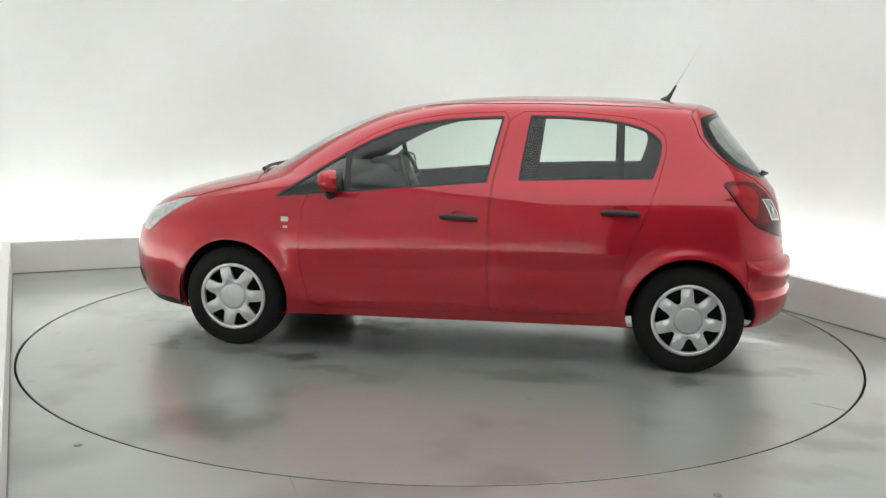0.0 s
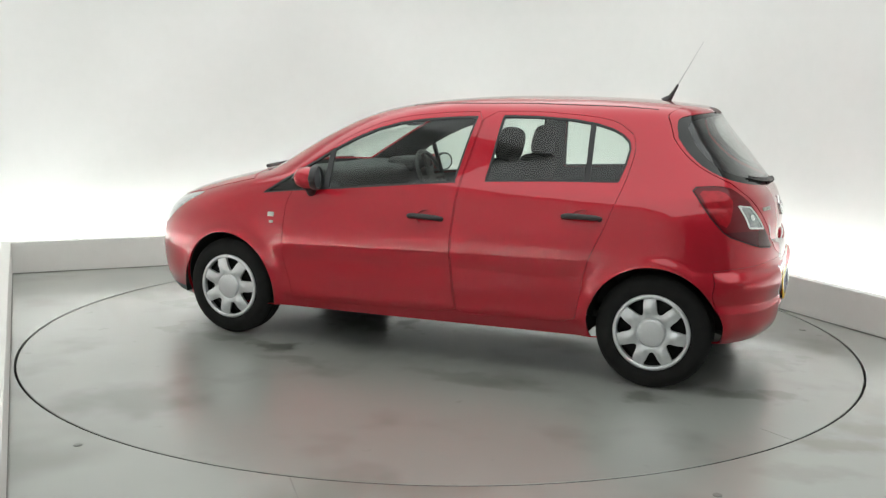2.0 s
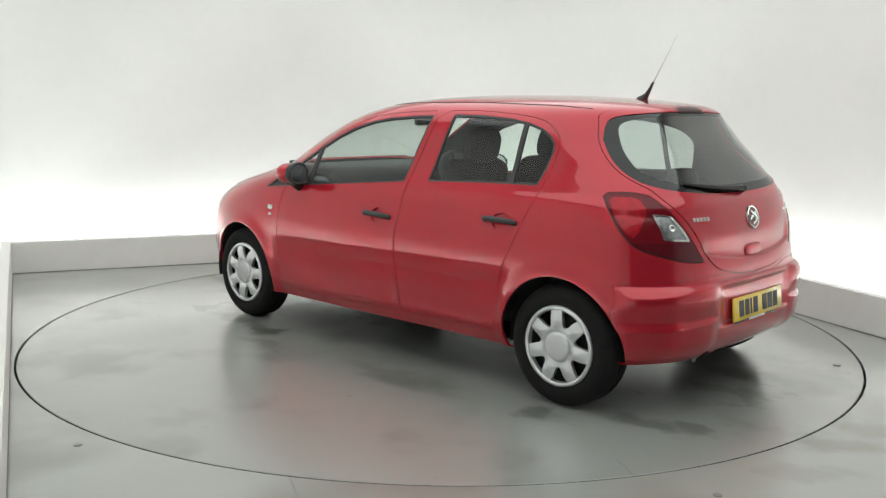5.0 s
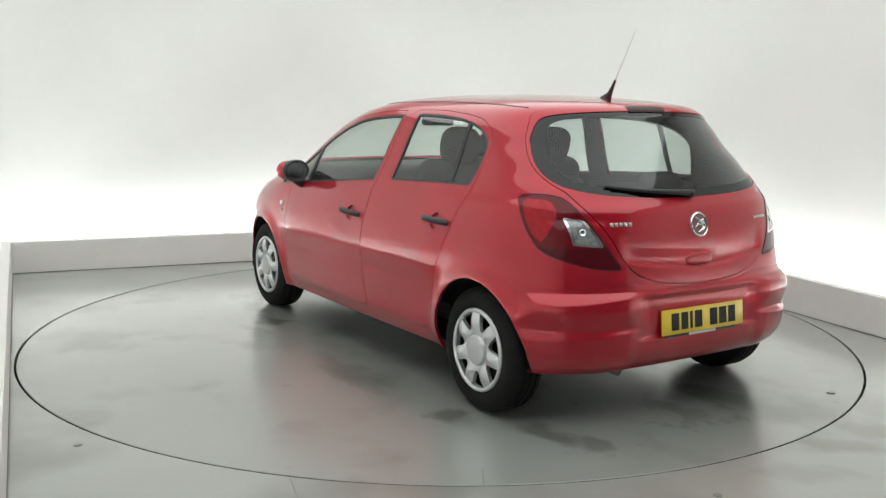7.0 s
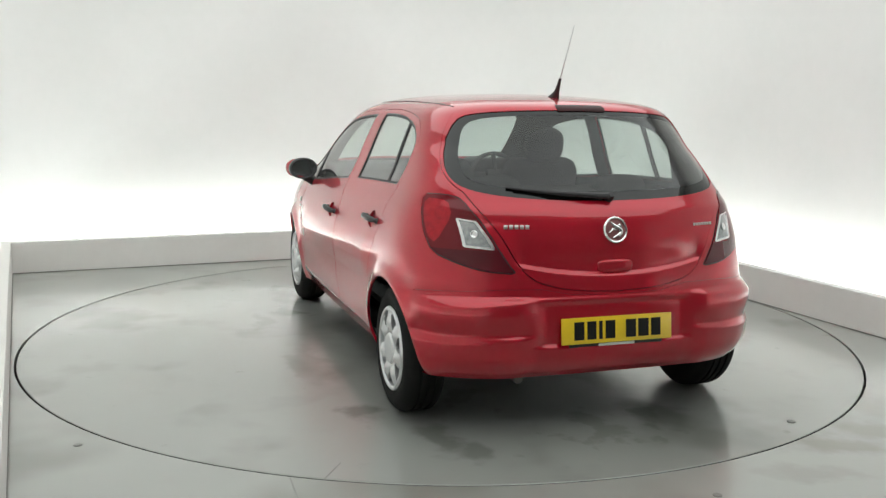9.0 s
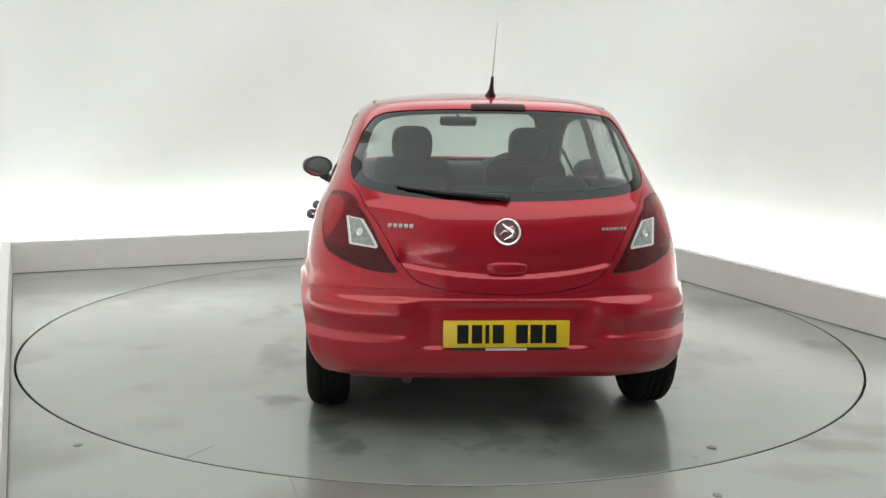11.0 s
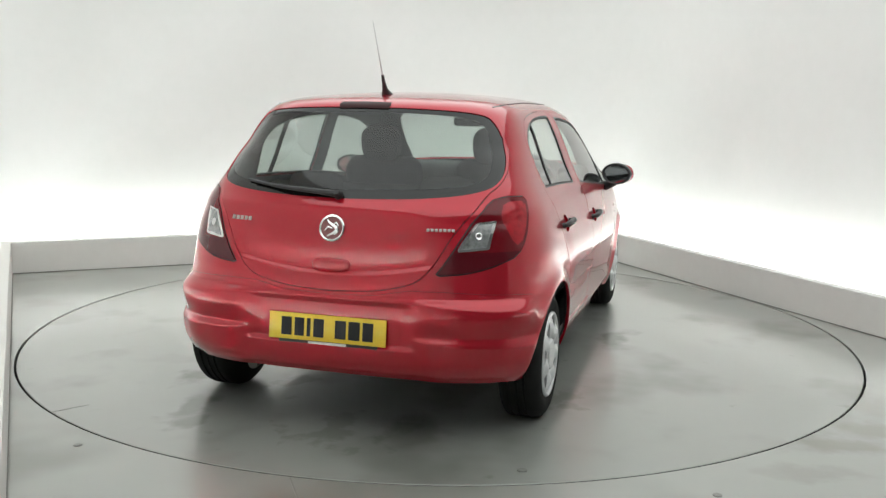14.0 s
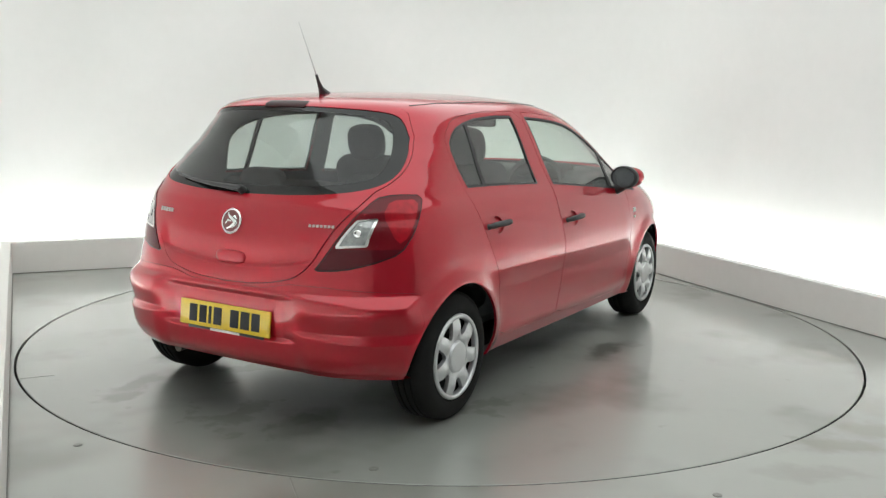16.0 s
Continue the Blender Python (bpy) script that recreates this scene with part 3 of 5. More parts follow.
def surface(U, V):
    """Points of the left half of the body over the unrolled surface."""
    U, V = np.asarray(U, float), np.asarray(V, float)
    z, xf, xr, w, nf, nr, xa, xb = [column(k, V) for k in range(8)]
    pf = np.clip(U / L_FRONT, 0, 1) * math.pi / 2
    pr = np.clip((UMAX - U) / L_REAR, 0, 1) * math.pi / 2
    s = np.clip((U - L_FRONT) / L_SIDE, 0, 1)

    def arc(p, a, b, n):
        c, d = np.abs(np.cos(p)), np.abs(np.sin(p))
        r = ((c / np.maximum(a, 1e-6)) ** n + (d / np.maximum(b, 1e-6)) ** n) ** (-1 / n)
        return r * c, r * d
    fx, fy = arc(pf, xf - xa, w, nf)
    rx, ry = arc(pr, xb - xr, w, nr)
    x = np.where(U < L_FRONT, xa + fx, np.where(U > L_FRONT + L_SIDE, xb - rx, xa + (xb - xa) * s))
    y = np.where(U < L_FRONT, fy, np.where(U > L_FRONT + L_SIDE, ry, w))
    y = np.where((U <= 1e-6) | (U >= UMAX - 1e-6), 0.0, y)
    x, y, z = warp(x, y, z)
    return np.stack([x, y, z], -1)


def normals_at(U, V):
    h = 2e-3
    V = np.clip(V, h, VMAX - 3 * h)
    U = np.clip(U, h, UMAX - h)
    du = surface(U + h, V) - surface(U - h, V)
    dv = surface(U, V + h) - surface(U, V - h)
    n = np.cross(du, dv)
    n = n / np.maximum(np.linalg.norm(n, axis=-1), 1e-12)[..., None]
    return n


def S(x, z):
    """Unrolled place of a point of the flank given by x and z."""
    v = float(v_of_z(z))
    xf, xr, w, nf, nr, xa, xb = [float(column(k, np.array([v]))[0]) for k in range(1, 8)]
    if x > xa:
        t = min((x - xa) / (xf - xa), 1.0)
        y = w * max(1 - t ** nf, 0) ** (1 / nf)
        return (math.atan2(y, x - xa) / (math.pi / 2) * L_FRONT, v)
    if x < xb:
        t = min((xb - x) / (xb - xr), 1.0)
        y = w * max(1 - t ** nr, 0) ** (1 / nr)
        return (UMAX - math.atan2(y, xb - x) / (math.pi / 2) * L_REAR, v)
    return (L_FRONT + (xa - x) / (xa - xb) * L_SIDE, v)


def R(y, z):
    """Unrolled place of a point of the tail given by y and z."""
    v = float(v_of_z(z))
    xr, w, nr, xb = [float(column(k, np.array([v]))[0]) for k in (2, 3, 5, 7)]
    t = min(abs(y) / w, 1.0)
    x = (xb - xr) * max(1 - t ** nr, 0) ** (1 / nr)
    return (UMAX - math.atan2(y, x) / (math.pi / 2) * L_REAR, v)


def F(y, z):
    """Unrolled place of a point of the front given by y and z."""
    v = float(v_of_z(z))
    xf, w, nf, xa = [float(column(k, np.array([v]))[0]) for k in (1, 3, 4, 6)]
    t = min(abs(y) / w, 1.0)
    x = (xf - xa) * max(1 - t ** nf, 0) ** (1 / nf)
    return (math.atan2(y, x) / (math.pi / 2) * L_FRONT, v)


def flank(points, rounds=2, step=0.02):
    """A closed outline on the flank, drawn in x and z, with rounded corners."""
    return np.array([S(x, z) for x, z in dense(smooth_poly(points, rounds) if rounds else points, step)])


def tail(points, rounds=0, step=0.02):
    """A closed outline at the tail: (y, z) pairs, or ('s', x, z) for points of the flank."""
    uv = [S(p[1], p[2]) if p[0] == "s" else R(p[0], p[1]) for p in points]
    return dense(smooth_poly(uv, rounds) if rounds else uv, step)


def front(points, rounds=0, step=0.02):
    uv = [S(p[1], p[2]) if p[0] == "s" else F(p[0], p[1]) for p in points]
    return dense(smooth_poly(uv, rounds) if rounds else uv, step)


def half_smooth(points):
    """A half outline that ends on the middle plane at both ends, with its corners rounded but for those ends."""
    uv = [np.array(S(q[1], q[2]) if q[0] == "s" else R(q[0], q[1])) for q in points]
    for _ in range(2):
        out = [uv[0]]
        for a, b in zip(uv, uv[1:]):
            out += [a * 0.75 + b * 0.25, a * 0.25 + b * 0.75]
        uv = out + [uv[-1]]
    return dense(uv, 0.02)


# outlines -------------------------------------------------------
DLO_F = [(1.005, 0.858), (0.995, 0.870), (0.79, 1.006), (0.607, 1.118), (0.47, 1.190), (0.343, 1.243), (0.20, 1.282), (0.062, 1.302), (-0.10, 1.316), (-0.238, 1.323), (-0.246, 1.318), (-0.205, 1.14), (-0.174, 0.980), (-0.180, 0.972), (0.20, 0.936), (0.532, 0.904), (0.80, 0.880)]
DLO_R = [(-0.392, 1.330), (-0.572, 1.330), (-0.78, 1.317), (-0.90, 1.298), (-0.985, 1.274), (-1.038, 1.246), (-1.074, 1.212), (-1.084, 1.175), (-1.070, 1.10), (-1.044, 1.020), (-1.036, 1.010), (-0.70, 1.000), (-0.346, 0.983), (-0.338, 0.990), (-0.36, 1.15), (-0.384, 1.322)]
DOOR_F = [(0.835, 0.862), (0.60, 1.050 + 0.095), (0.47, 1.215), (0.343, 1.268), (0.20, 1.306), (0.062, 1.325), (-0.10, 1.339), (-0.280, 1.346), (-0.235, 1.14), (-0.195, 0.97), (-0.180, 0.62), (-0.195, 0.40), (-0.215, 0.262), (0.30, 0.25), (0.80, 0.242), (0.815, 0.36), (0.850, 0.49), (0.852, 0.60)]
DOOR_R = [(-0.290, 1.346), (-0.572, 1.352), (-0.866, 1.332), (-1.00, 1.308), (-1.095, 1.240), (-1.105, 1.16), (-1.075, 1.02), (-1.00, 0.80), (-0.915, 0.60), (-0.885, 0.42), (-0.86, 0.275), (-0.50, 0.268), (-0.225, 0.262), (-0.205, 0.40), (-0.190, 0.62), (-0.205, 0.97), (-0.245, 1.14)]
P_DLO_F = flank(DLO_F, 0)
P_DLO_R = flank(DLO_R, 0)
P_GLASS_F = flank(offset_poly(DLO_F, -0.011), 0)
P_GLASS_R = flank(offset_poly(DLO_R, -0.011), 0)
P_DOOR_F = flank(DOOR_F, 1)
P_DOOR_R = flank(DOOR_R, 1)
P_DOOR_F_OUT = flank(offset_poly(smooth_poly(DOOR_F, 1), 0.0022), 0)
P_DOOR_R_OUT = flank(offset_poly(smooth_poly(DOOR_R, 1), 0.0022), 0)


def arch_line(ax, r):
    a = np.linspace(math.radians(-25), math.radians(205), 60)
    pts = [(ax + r * math.cos(t), max(HUB_Z + 0.005 + r * math.sin(t), 0.1905)) for t in a]
    return np.array([S(x, z) for x, z in pts])


P_ARCH_F, P_ARCH_R = arch_line(AXLE_F, ARCH_R), arch_line(AXLE_R, ARCH_R)
REAR_GLASS = [(0.0, 0.988), (0.25, 0.993), (0.45, 1.006), (0.57, 1.024), (0.632, 1.05), (0.648, 1.10), (0.632, 1.17), (0.608, 1.225), (0.604, 1.238), (0.594, 1.252), (0.566, 1.297), (0.530, 1.332), (0.44, 1.350), (0.25, 1.361), (0.0, 1.365)]
P_REAR_GLASS = half_smooth(REAR_GLASS)
P_TAIL_LIGHT = tail([("s", -1.385, 1.006), ("s", -1.44, 0.93), ("s", -1.50, 0.85), ("s", -1.57, 0.775), (0.66, 0.732), (0.57, 0.708), (0.442, 0.698), (0.478, 0.745), (0.532, 0.835), (0.578, 0.922), (0.622, 0.998), (0.672, 1.012)], 1)
P_CLEAR = tail([(0.660, 0.914), (0.655, 0.919), (0.592, 0.910), (0.586, 0.904), (0.530, 0.806), (0.534, 0.797), (0.643, 0.806), (0.648, 0.812)])
P_CLEAR_IN = offset_poly(P_CLEAR, -0.011)
GATE = [(0.0, 0.618), (0.20, 0.626), (0.34, 0.656), (0.392, 0.684), (0.428, 0.720), (0.474, 0.79), (0.550, 0.92), (0.604, 1.012), (0.642, 1.044), (0.658, 1.10), (0.642, 1.17), (0.618, 1.226), (0.614, 1.240), (0.604, 1.257), (0.577, 1.304), (0.545, 1.350), (0.43, 1.384), (0.25, 1.397), (0.0, 1.402)]
P_GATE = half_smooth(GATE)
P_BUMPER_R = tail([(0.0, 0.1901), (0.0, 0.606), (0.21, 0.614), (0.345, 0.640), (0.50, 0.640), (0.66, 0.630), ("s", -1.60, 0.622), ("s", -1.52, 0.612), ("s", -1.528, 0.50), ("s", -1.560, 0.40), ("s", -1.565, 0.1901)])
P_SCREEN = front([(0.0, 1.010), (0.30, 1.008), (0.50, 1.000), (0.585, 0.995), (0.56, 1.12), (0.525, 1.235), (0.485, 1.305), (0.40, 1.350), (0.2, 1.372), (0.0, 1.378)])
P_BONNET = front([(0.0, 0.985), (0.30, 0.980), (0.55, 0.970), ("s", 1.12, 0.930), ("s", 1.35, 0.880), ("s", 1.52, 0.835), (0.50, 0.78), (0.30, 0.745), (0.0, 0.735)])
P_HEAD = front([("s", 1.49, 0.832), ("s", 1.60, 0.818), ("s", 1.74, 0.780), (0.50, 0.73), (0.50, 0.66), ("s", 1.86, 0.61), ("s", 1.78, 0.665), ("s", 1.66, 0.745)], 1)
P_DIV_R = flank([(-0.862, 1.325), (-0.888, 1.325), (-0.892, 0.99), (-0.866, 0.99)], 0)
P_DIV_F = flank([(0.622, 1.145), (0.590, 1.150), (0.572, 0.885), (0.604, 0.885)], 0)
P_BRAKE = tail([(0.0, 1.360), (0.115, 1.358), (0.122, 1.372), (0.115, 1.384), (0.0, 1.386)])
FRIT = [(0.0, 1.026), (0.25, 1.030), (0.42, 1.040), (0.54, 1.056), (0.592, 1.08), (0.598, 1.12), (0.582, 1.19), (0.556, 1.25), (0.52, 1.308), (0.42, 1.332), (0.20, 1.343), (0.0, 1.346)]
P_FRIT = half_smooth(FRIT)
P_GLOWRED = tail([("s", -1.42, 0.988), ("s", -1.47, 0.912), ("s", -1.53, 0.838), ("s", -1.575, 0.812), ("s", -1.588, 0.93), ("s", -1.535, 0.988)], 1)
P_LOWLENS = tail([(0.44, 0.66), ("s", -1.40, 0.66), ("s", -1.40, 0.795), (0.44, 0.795)])
P_LENSEDGE = offset_poly(P_TAIL_LIGHT, -0.006)
P_LIP = front([(0.0, 0.1901), (0.0, 0.232), (0.4, 0.234), ("s", 1.90, 0.236), ("s", 1.66, 0.232), ("s", 1.58, 0.1901)])
P_FOG = front([("s", 1.89, 0.37), ("s", 1.96, 0.38), ("s", 1.99, 0.36), ("s", 1.985, 0.285), ("s", 1.93, 0.275), ("s", 1.90, 0.30)], 1)


HANDLES = ((-0.035, 0.783, 2), (-0.880, 0.832, 1))
P_CUPS = [flank([(x - 0.004 + 0.056 * math.cos(a), z + 0.040 * math.sin(a)) for a in [2 * math.pi * k / 28 for k in range(28)]], 0) for x, z, _ in HANDLES]


def tighten(poly, d):
    """The outline drawn in by d, but for its run along the middle plane."""
    q = np.array(poly)
    r = offset_poly(q, -d)
    for edge in (0.0, UMAX):
        on = np.abs(q[:, 0] - edge) < 1e-5
        r[on, 0] = edge
    r[:, 1] = np.maximum(r[:, 1], 0.0)
    return r


P_BONNET_IN, P_GATE_IN, P_BUMPER_R_IN = tighten(P_BONNET, 0.003), tighten(P_GATE, 0.0035), tighten(P_BUMPER_R, 0.0014)


def cut_body():
    """One triangulated sheet over the unrolled half body, split along all outlines."""
    us = np.concatenate([np.linspace(0, L_FRONT, 44), np.linspace(L_FRONT, L_FRONT + L_SIDE, 62)[1:], np.linspace(L_FRONT + L_SIDE, UMAX, 72)[1:]])
    vs = np.concatenate([np.linspace(0, VMAX, 78), v_of_z(np.arange(0.36, 0.475, 0.006)), v_of_z(np.arange(0.535, 0.81, 0.007))])
    vs = np.unique(np.round(vs, 3))
    vs[-1] = VMAX
    verts = [Vector((u, v)) for v in vs for u in us]
    edges = []
    nu, nv = len(us), len(vs)
    rim = [i for i in range(nu)] + [nu * j + nu - 1 for j in range(1, nv)] + [nu * (nv - 1) + i for i in range(nu - 2, -1, -1)] + [nu * j for j in range(nv - 2, 0, -1)]
    edges += list(zip(rim, rim[1:] + rim[:1]))
    for poly in OUTLINES:
        b = len(verts)
        q = np.array(poly)
        q[:, 0] = np.clip(q[:, 0], 0, UMAX)
        q[:, 1] = np.clip(q[:, 1], 0, VMAX)
        verts += [Vector((float(a), float(c))) for a, c in q]
        edges += [(b + i, b + (i + 1) % len(q)) for i in range(len(q))]
    v, e, f, *_ = geometry.delaunay_2d_cdt(verts, edges, [], 0, 1e-6)
    return np.array([(p.x, p.y) for p in v]), np.array([list(t) for t in f if len(t) == 3])


OUTLINES = [P_DLO_F, P_DLO_R, P_GLASS_F, P_GLASS_R, P_DOOR_F, P_DOOR_R, P_DOOR_F_OUT, P_DOOR_R_OUT, P_ARCH_F, P_ARCH_R, P_REAR_GLASS,
            P_TAIL_LIGHT, P_CLEAR, P_GATE, P_BUMPER_R, P_SCREEN, P_BONNET, P_HEAD, P_FOG, P_DIV_R, P_DIV_F, P_BRAKE, P_LOWLENS, P_LENSEDGE, P_LIP, P_BONNET_IN, P_GATE_IN, P_BUMPER_R_IN, P_FRIT, P_GLOWRED, P_CLEAR_IN] + P_CUPS
UV, TRI = cut_body()
POS, NOR = surface(UV[:, 0], UV[:, 1]), normals_at(UV[:, 0], UV[:, 1])
_c = UV[TRI].mean(1)
IN = {name: inside(_c[:, 0], _c[:, 1], poly) for name, poly in (
    ("dlo_f", P_DLO_F), ("dlo_r", P_DLO_R), ("glass_f", P_GLASS_F), ("glass_r", P_GLASS_R), ("door_f", P_DOOR_F), ("door_r", P_DOOR_R),
    ("door_fo", P_DOOR_F_OUT), ("door_ro", P_DOOR_R_OUT), ("arch_f", P_ARCH_F), ("arch_r", P_ARCH_R), ("rear_glass", P_REAR_GLASS),
    ("tail_light", P_TAIL_LIGHT), ("clear", P_CLEAR), ("gate", P_GATE), ("bumper_r", P_BUMPER_R), ("screen", P_SCREEN), ("bonnet", P_BONNET), ("head", P_HEAD), ("fog", P_FOG), ("div_r", P_DIV_R), ("div_f", P_DIV_F), ("brake", P_BRAKE),
    ("lowlens", P_LOWLENS), ("lensedge", P_LENSEDGE), ("lip", P_LIP), ("bonnet_in", P_BONNET_IN), ("gate_in", P_GATE_IN), ("bumper_in", P_BUMPER_R_IN), ("frit", P_FRIT), ("glowred", P_GLOWRED), ("clear_in", P_CLEAR_IN), ("cup_f", P_CUPS[0]), ("cup_r", P_CUPS[1]))}
ARCHES = IN["arch_f"] | IN["arch_r"]
OPEN = IN["dlo_f"] | IN["dlo_r"] | IN["rear_glass"] | IN["screen"]


def sheet(name, mask, material, parent, side=1, both=False, lift=0.0, lip=0.012, label=""):
    """One panel cut from the body sheet: its skin and an edge turned inward. side -1 mirrors it, both joins the halves."""
    tris = TRI[mask]
    if not len(tris):
        return None
    ids, inv = np.unique(tris, return_inverse=True)
    tris = inv.reshape(-1, 3)
    p = POS[ids] + NOR[ids] * lift
    n = NOR[ids].copy()
    seam = np.abs(p[:, 1]) < 1e-4
    n[seam, 1] = 0
    # orientation: faces follow the outward normals
    fn = np.cross(p[tris[:, 1]] - p[tris[:, 0]], p[tris[:, 2]] - p[tris[:, 0]])
    flip = (fn * n[tris].mean(1)).sum(1) < 0
    tris[flip] = tris[flip][:, ::-1]
    # border
    e = np.concatenate([tris[:, [0, 1]], tris[:, [1, 2]], tris[:, [2, 0]]])
    key = {}
    for a, b in e:
        key[(a, b)] = True
    rim = [(a, b) for a, b in e if (b, a) not in key and not (seam[a] and seam[b])]
    pts, nor, faces = list(p), list(n), [tuple(int(k) for k in t) for t in tris]
    if lip:
        inner = {}
        for a, b in rim:
            for k in (a, b):
                if k not in inner:
                    q = p[k] - n[k] * lip
                    if seam[k]:
                        q[1] = 0
                    inner[k] = (len(pts), len(pts) + 1)
                    pts += [p[k].copy(), q]
                    nor += [n[k], n[k]]
            faces.append((inner[b][0], inner[a][0], inner[a][1], inner[b][1]))
    pts, nor = np.array(pts), np.array(nor)
    mirror = np.array([1, -1, 1])
    if side < 0:
        pts, nor, faces = pts * mirror, nor * mirror, [f[::-1] for f in faces]
    if both:
        k = len(pts)
        seam_all = np.abs(pts[:, 1]) < 1e-4
        other = np.where(seam_all, np.arange(k), np.arange(k) + k)
        pts = np.concatenate([pts, pts * mirror])
        nor = np.concatenate([nor, nor * mirror])
        faces = faces + [tuple(int(other[i]) for i in f[::-1]) for f in faces]
        used = np.unique(np.array([i for f in faces for i in f]))
        remap = -np.ones(len(pts), int)
        remap[used] = np.arange(len(used))
        pts, nor = pts[used], nor[used]
        faces = [tuple(int(remap[i]) for i in f) for f in faces]
    me = bpy.data.meshes.new(name)
    me.from_pydata([tuple(q) for q in pts], [], faces)
    me.materials.append(material)
    me.shade_smooth()
    # the skin keeps the smooth normals, the turned edge its own
    loops = []
    for poly in me.polygons:
        own = len(poly.vertices) == 4
        for vi in poly.vertices:
            loops.append(tuple(poly.normal) if own else tuple(nor[vi]))
    me.normals_split_custom_set(loops)
    ob = new(name, me)
    ob.parent = parent
    if label:
        tagged(ob, label)
    return ob


def inner_shell(parent):
    """The lining inside the body, with the windows left open."""
    mask = ~(OPEN | ARCHES)
    tris = TRI[mask]
    ids, inv = np.unique(tris, return_inverse=True)
    tris = inv.reshape(-1, 3)
    p = POS[ids] - NOR[ids] * 0.015
    p[:, 1] = np.maximum(p[:, 1], 0)
    k = len(p)
    mirror = np.array([1, -1, 1])
    pts = np.concatenate([p, p * mirror])
    faces = [tuple(int(i) for i in t) for t in tris] + [tuple(int(i) + k for i in t[::-1]) for t in tris]
    return mesh_ob("lining", pts, faces, M_TRIM, parent, "dark grey cabin lining", smooth=True)


# ---------------------------------------------------------------- the car
def build_wheel(parent, x, side, twist):
    """Tyre, steel rim and a silver seven-spoke trim, built about its own axle."""
    hub = new("wheel")
    hub.parent = parent
    hub.location = (x, 0, 0)
    # child meshes carry the offset
    y_out = 0.832 * side
    m = Matrix.Translation((0, y_out, HUB_Z)) @ (Matrix.Identity(4) if side > 0 else Matrix.Rotation(math.pi, 4, "Z"))
    RT = 0.287
    bm = bmesh.new()
    prof = [(0.180, -0.016), (0.192, -0.004), (0.215, 0.003), (0.243, 0.002), (0.262, -0.006), (0.275, -0.016), (0.283, -0.028),
            (RT, -0.044), (RT, -0.056), (RT - 0.007, -0.058), (RT - 0.007, -0.066), (RT, -0.068), (RT, -0.088), (RT - 0.007, -0.090), (RT - 0.007, -0.098), (RT, -0.100),
            (RT, -0.120), (RT - 0.007, -0.122), (RT - 0.007, -0.130), (RT, -0.132), (RT, -0.146), (0.283, -0.158), (0.270, -0.172), (0.24, -0.184), (0.19, -0.180)]
    lathe(bm, prof, 72)
    bmesh.ops.transform(bm, matrix=m, verts=bm.verts)
    part("tyre", bm, M_RUBBER, hub, "black rubber tyre")
    bm = bmesh.new()
    lathe(bm, [(0.182, -0.012), (0.176, -0.03), (0.165, -0.055), (0.06, -0.055), (0.0005, -0.055)], 48)
    lathe(bm, [(0.182, -0.17), (0.165, -0.15), (0.10, -0.14), (0.0005, -0.14)], 48)
    bmesh.ops.transform(bm, matrix=m, verts=bm.verts)
    part("rim", bm, M_DARK, hub, "dark steel rim behind the trim")
    # trim: a dished disc with seven openings and a flat round centre
    seg = 84
    tw = radians(twist)

    def height(px, py):
        r, a = np.hypot(px, py), np.arctan2(py, px)
        lobe = 0.5 - 0.5 * np.cos(7 * (a - tw))
        base = np.interp(r, [0, 0.050, 0.064, 0.0675, 0.0705, 0.074, 0.079, 0.10, 0.13, 0.155, 0.172, 0.19], [0.011, 0.0105, 0.009, 0.006, -0.003, -0.003, 0.003, 0.008, 0.007, 0.001, -0.003, -0.002])
        return base + (0.009 * lobe ** 1.5 - 0.009 * (1 - lobe)) * np.clip((r - 0.078) / 0.03, 0, 1) * np.clip((0.176 - r) / 0.05, 0, 1)
    outer = [(0.190 * math.cos(2 * math.pi * k / seg), 0.190 * math.sin(2 * math.pi * k / seg)) for k in range(seg)]
    holes = []
    for k in range(7):
        a = 2 * math.pi * k / 7 + tw
        shape = smooth_poly([(0.100, -0.010), (0.118, -0.021), (0.138, -0.030), (0.158, -0.044), (0.166, -0.045), (0.171, -0.028), (0.173, 0.0), (0.171, 0.028), (0.166, 0.045), (0.158, 0.044), (0.138, 0.030), (0.118, 0.021), (0.100, 0.010), (0.097, 0.0)], 1)
        holes.append([(r * math.cos(a) - t * math.sin(a), r * math.sin(a) + t * math.cos(a)) for r, t in shape])
    verts, edges = [], []
    for loop in [outer] + holes:
        b = len(verts)
        verts += [Vector(p) for p in loop]
        edges += [(b + i, b + (i + 1) % len(loop)) for i in range(len(loop))]
    for r in (0.02, 0.04, 0.058, 0.064, 0.0675, 0.0705, 0.074, 0.079, 0.086, 0.095, 0.104, 0.113, 0.122, 0.131, 0.14, 0.15, 0.16, 0.17, 0.18):
        verts += [Vector((r * math.cos(2 * math.pi * (k + 0.5) / 84), r * math.sin(2 * math.pi * (k + 0.5) / 84))) for k in range(84)]
    v, e, f, *_ = geometry.delaunay_2d_cdt(verts, edges, [], 0, 1e-6)
    v = np.array([(p.x, p.y) for p in v])
    f = np.array([list(t) for t in f if len(t) == 3])
    c = v[f].mean(1)
    keep = np.hypot(c[:, 0], c[:, 1]) < 0.19
    for h in holes:
        keep &= ~inside(c[:, 0], c[:, 1], h)
    ids, inv = np.unique(f[keep], return_inverse=True)
    v, f = v[ids], inv.reshape(-1, 3)
    area = np.cross(v[f[:, 1]] - v[f[:, 0]], v[f[:, 2]] - v[f[:, 0]])
    f[area > 0] = f[area > 0][:, ::-1]
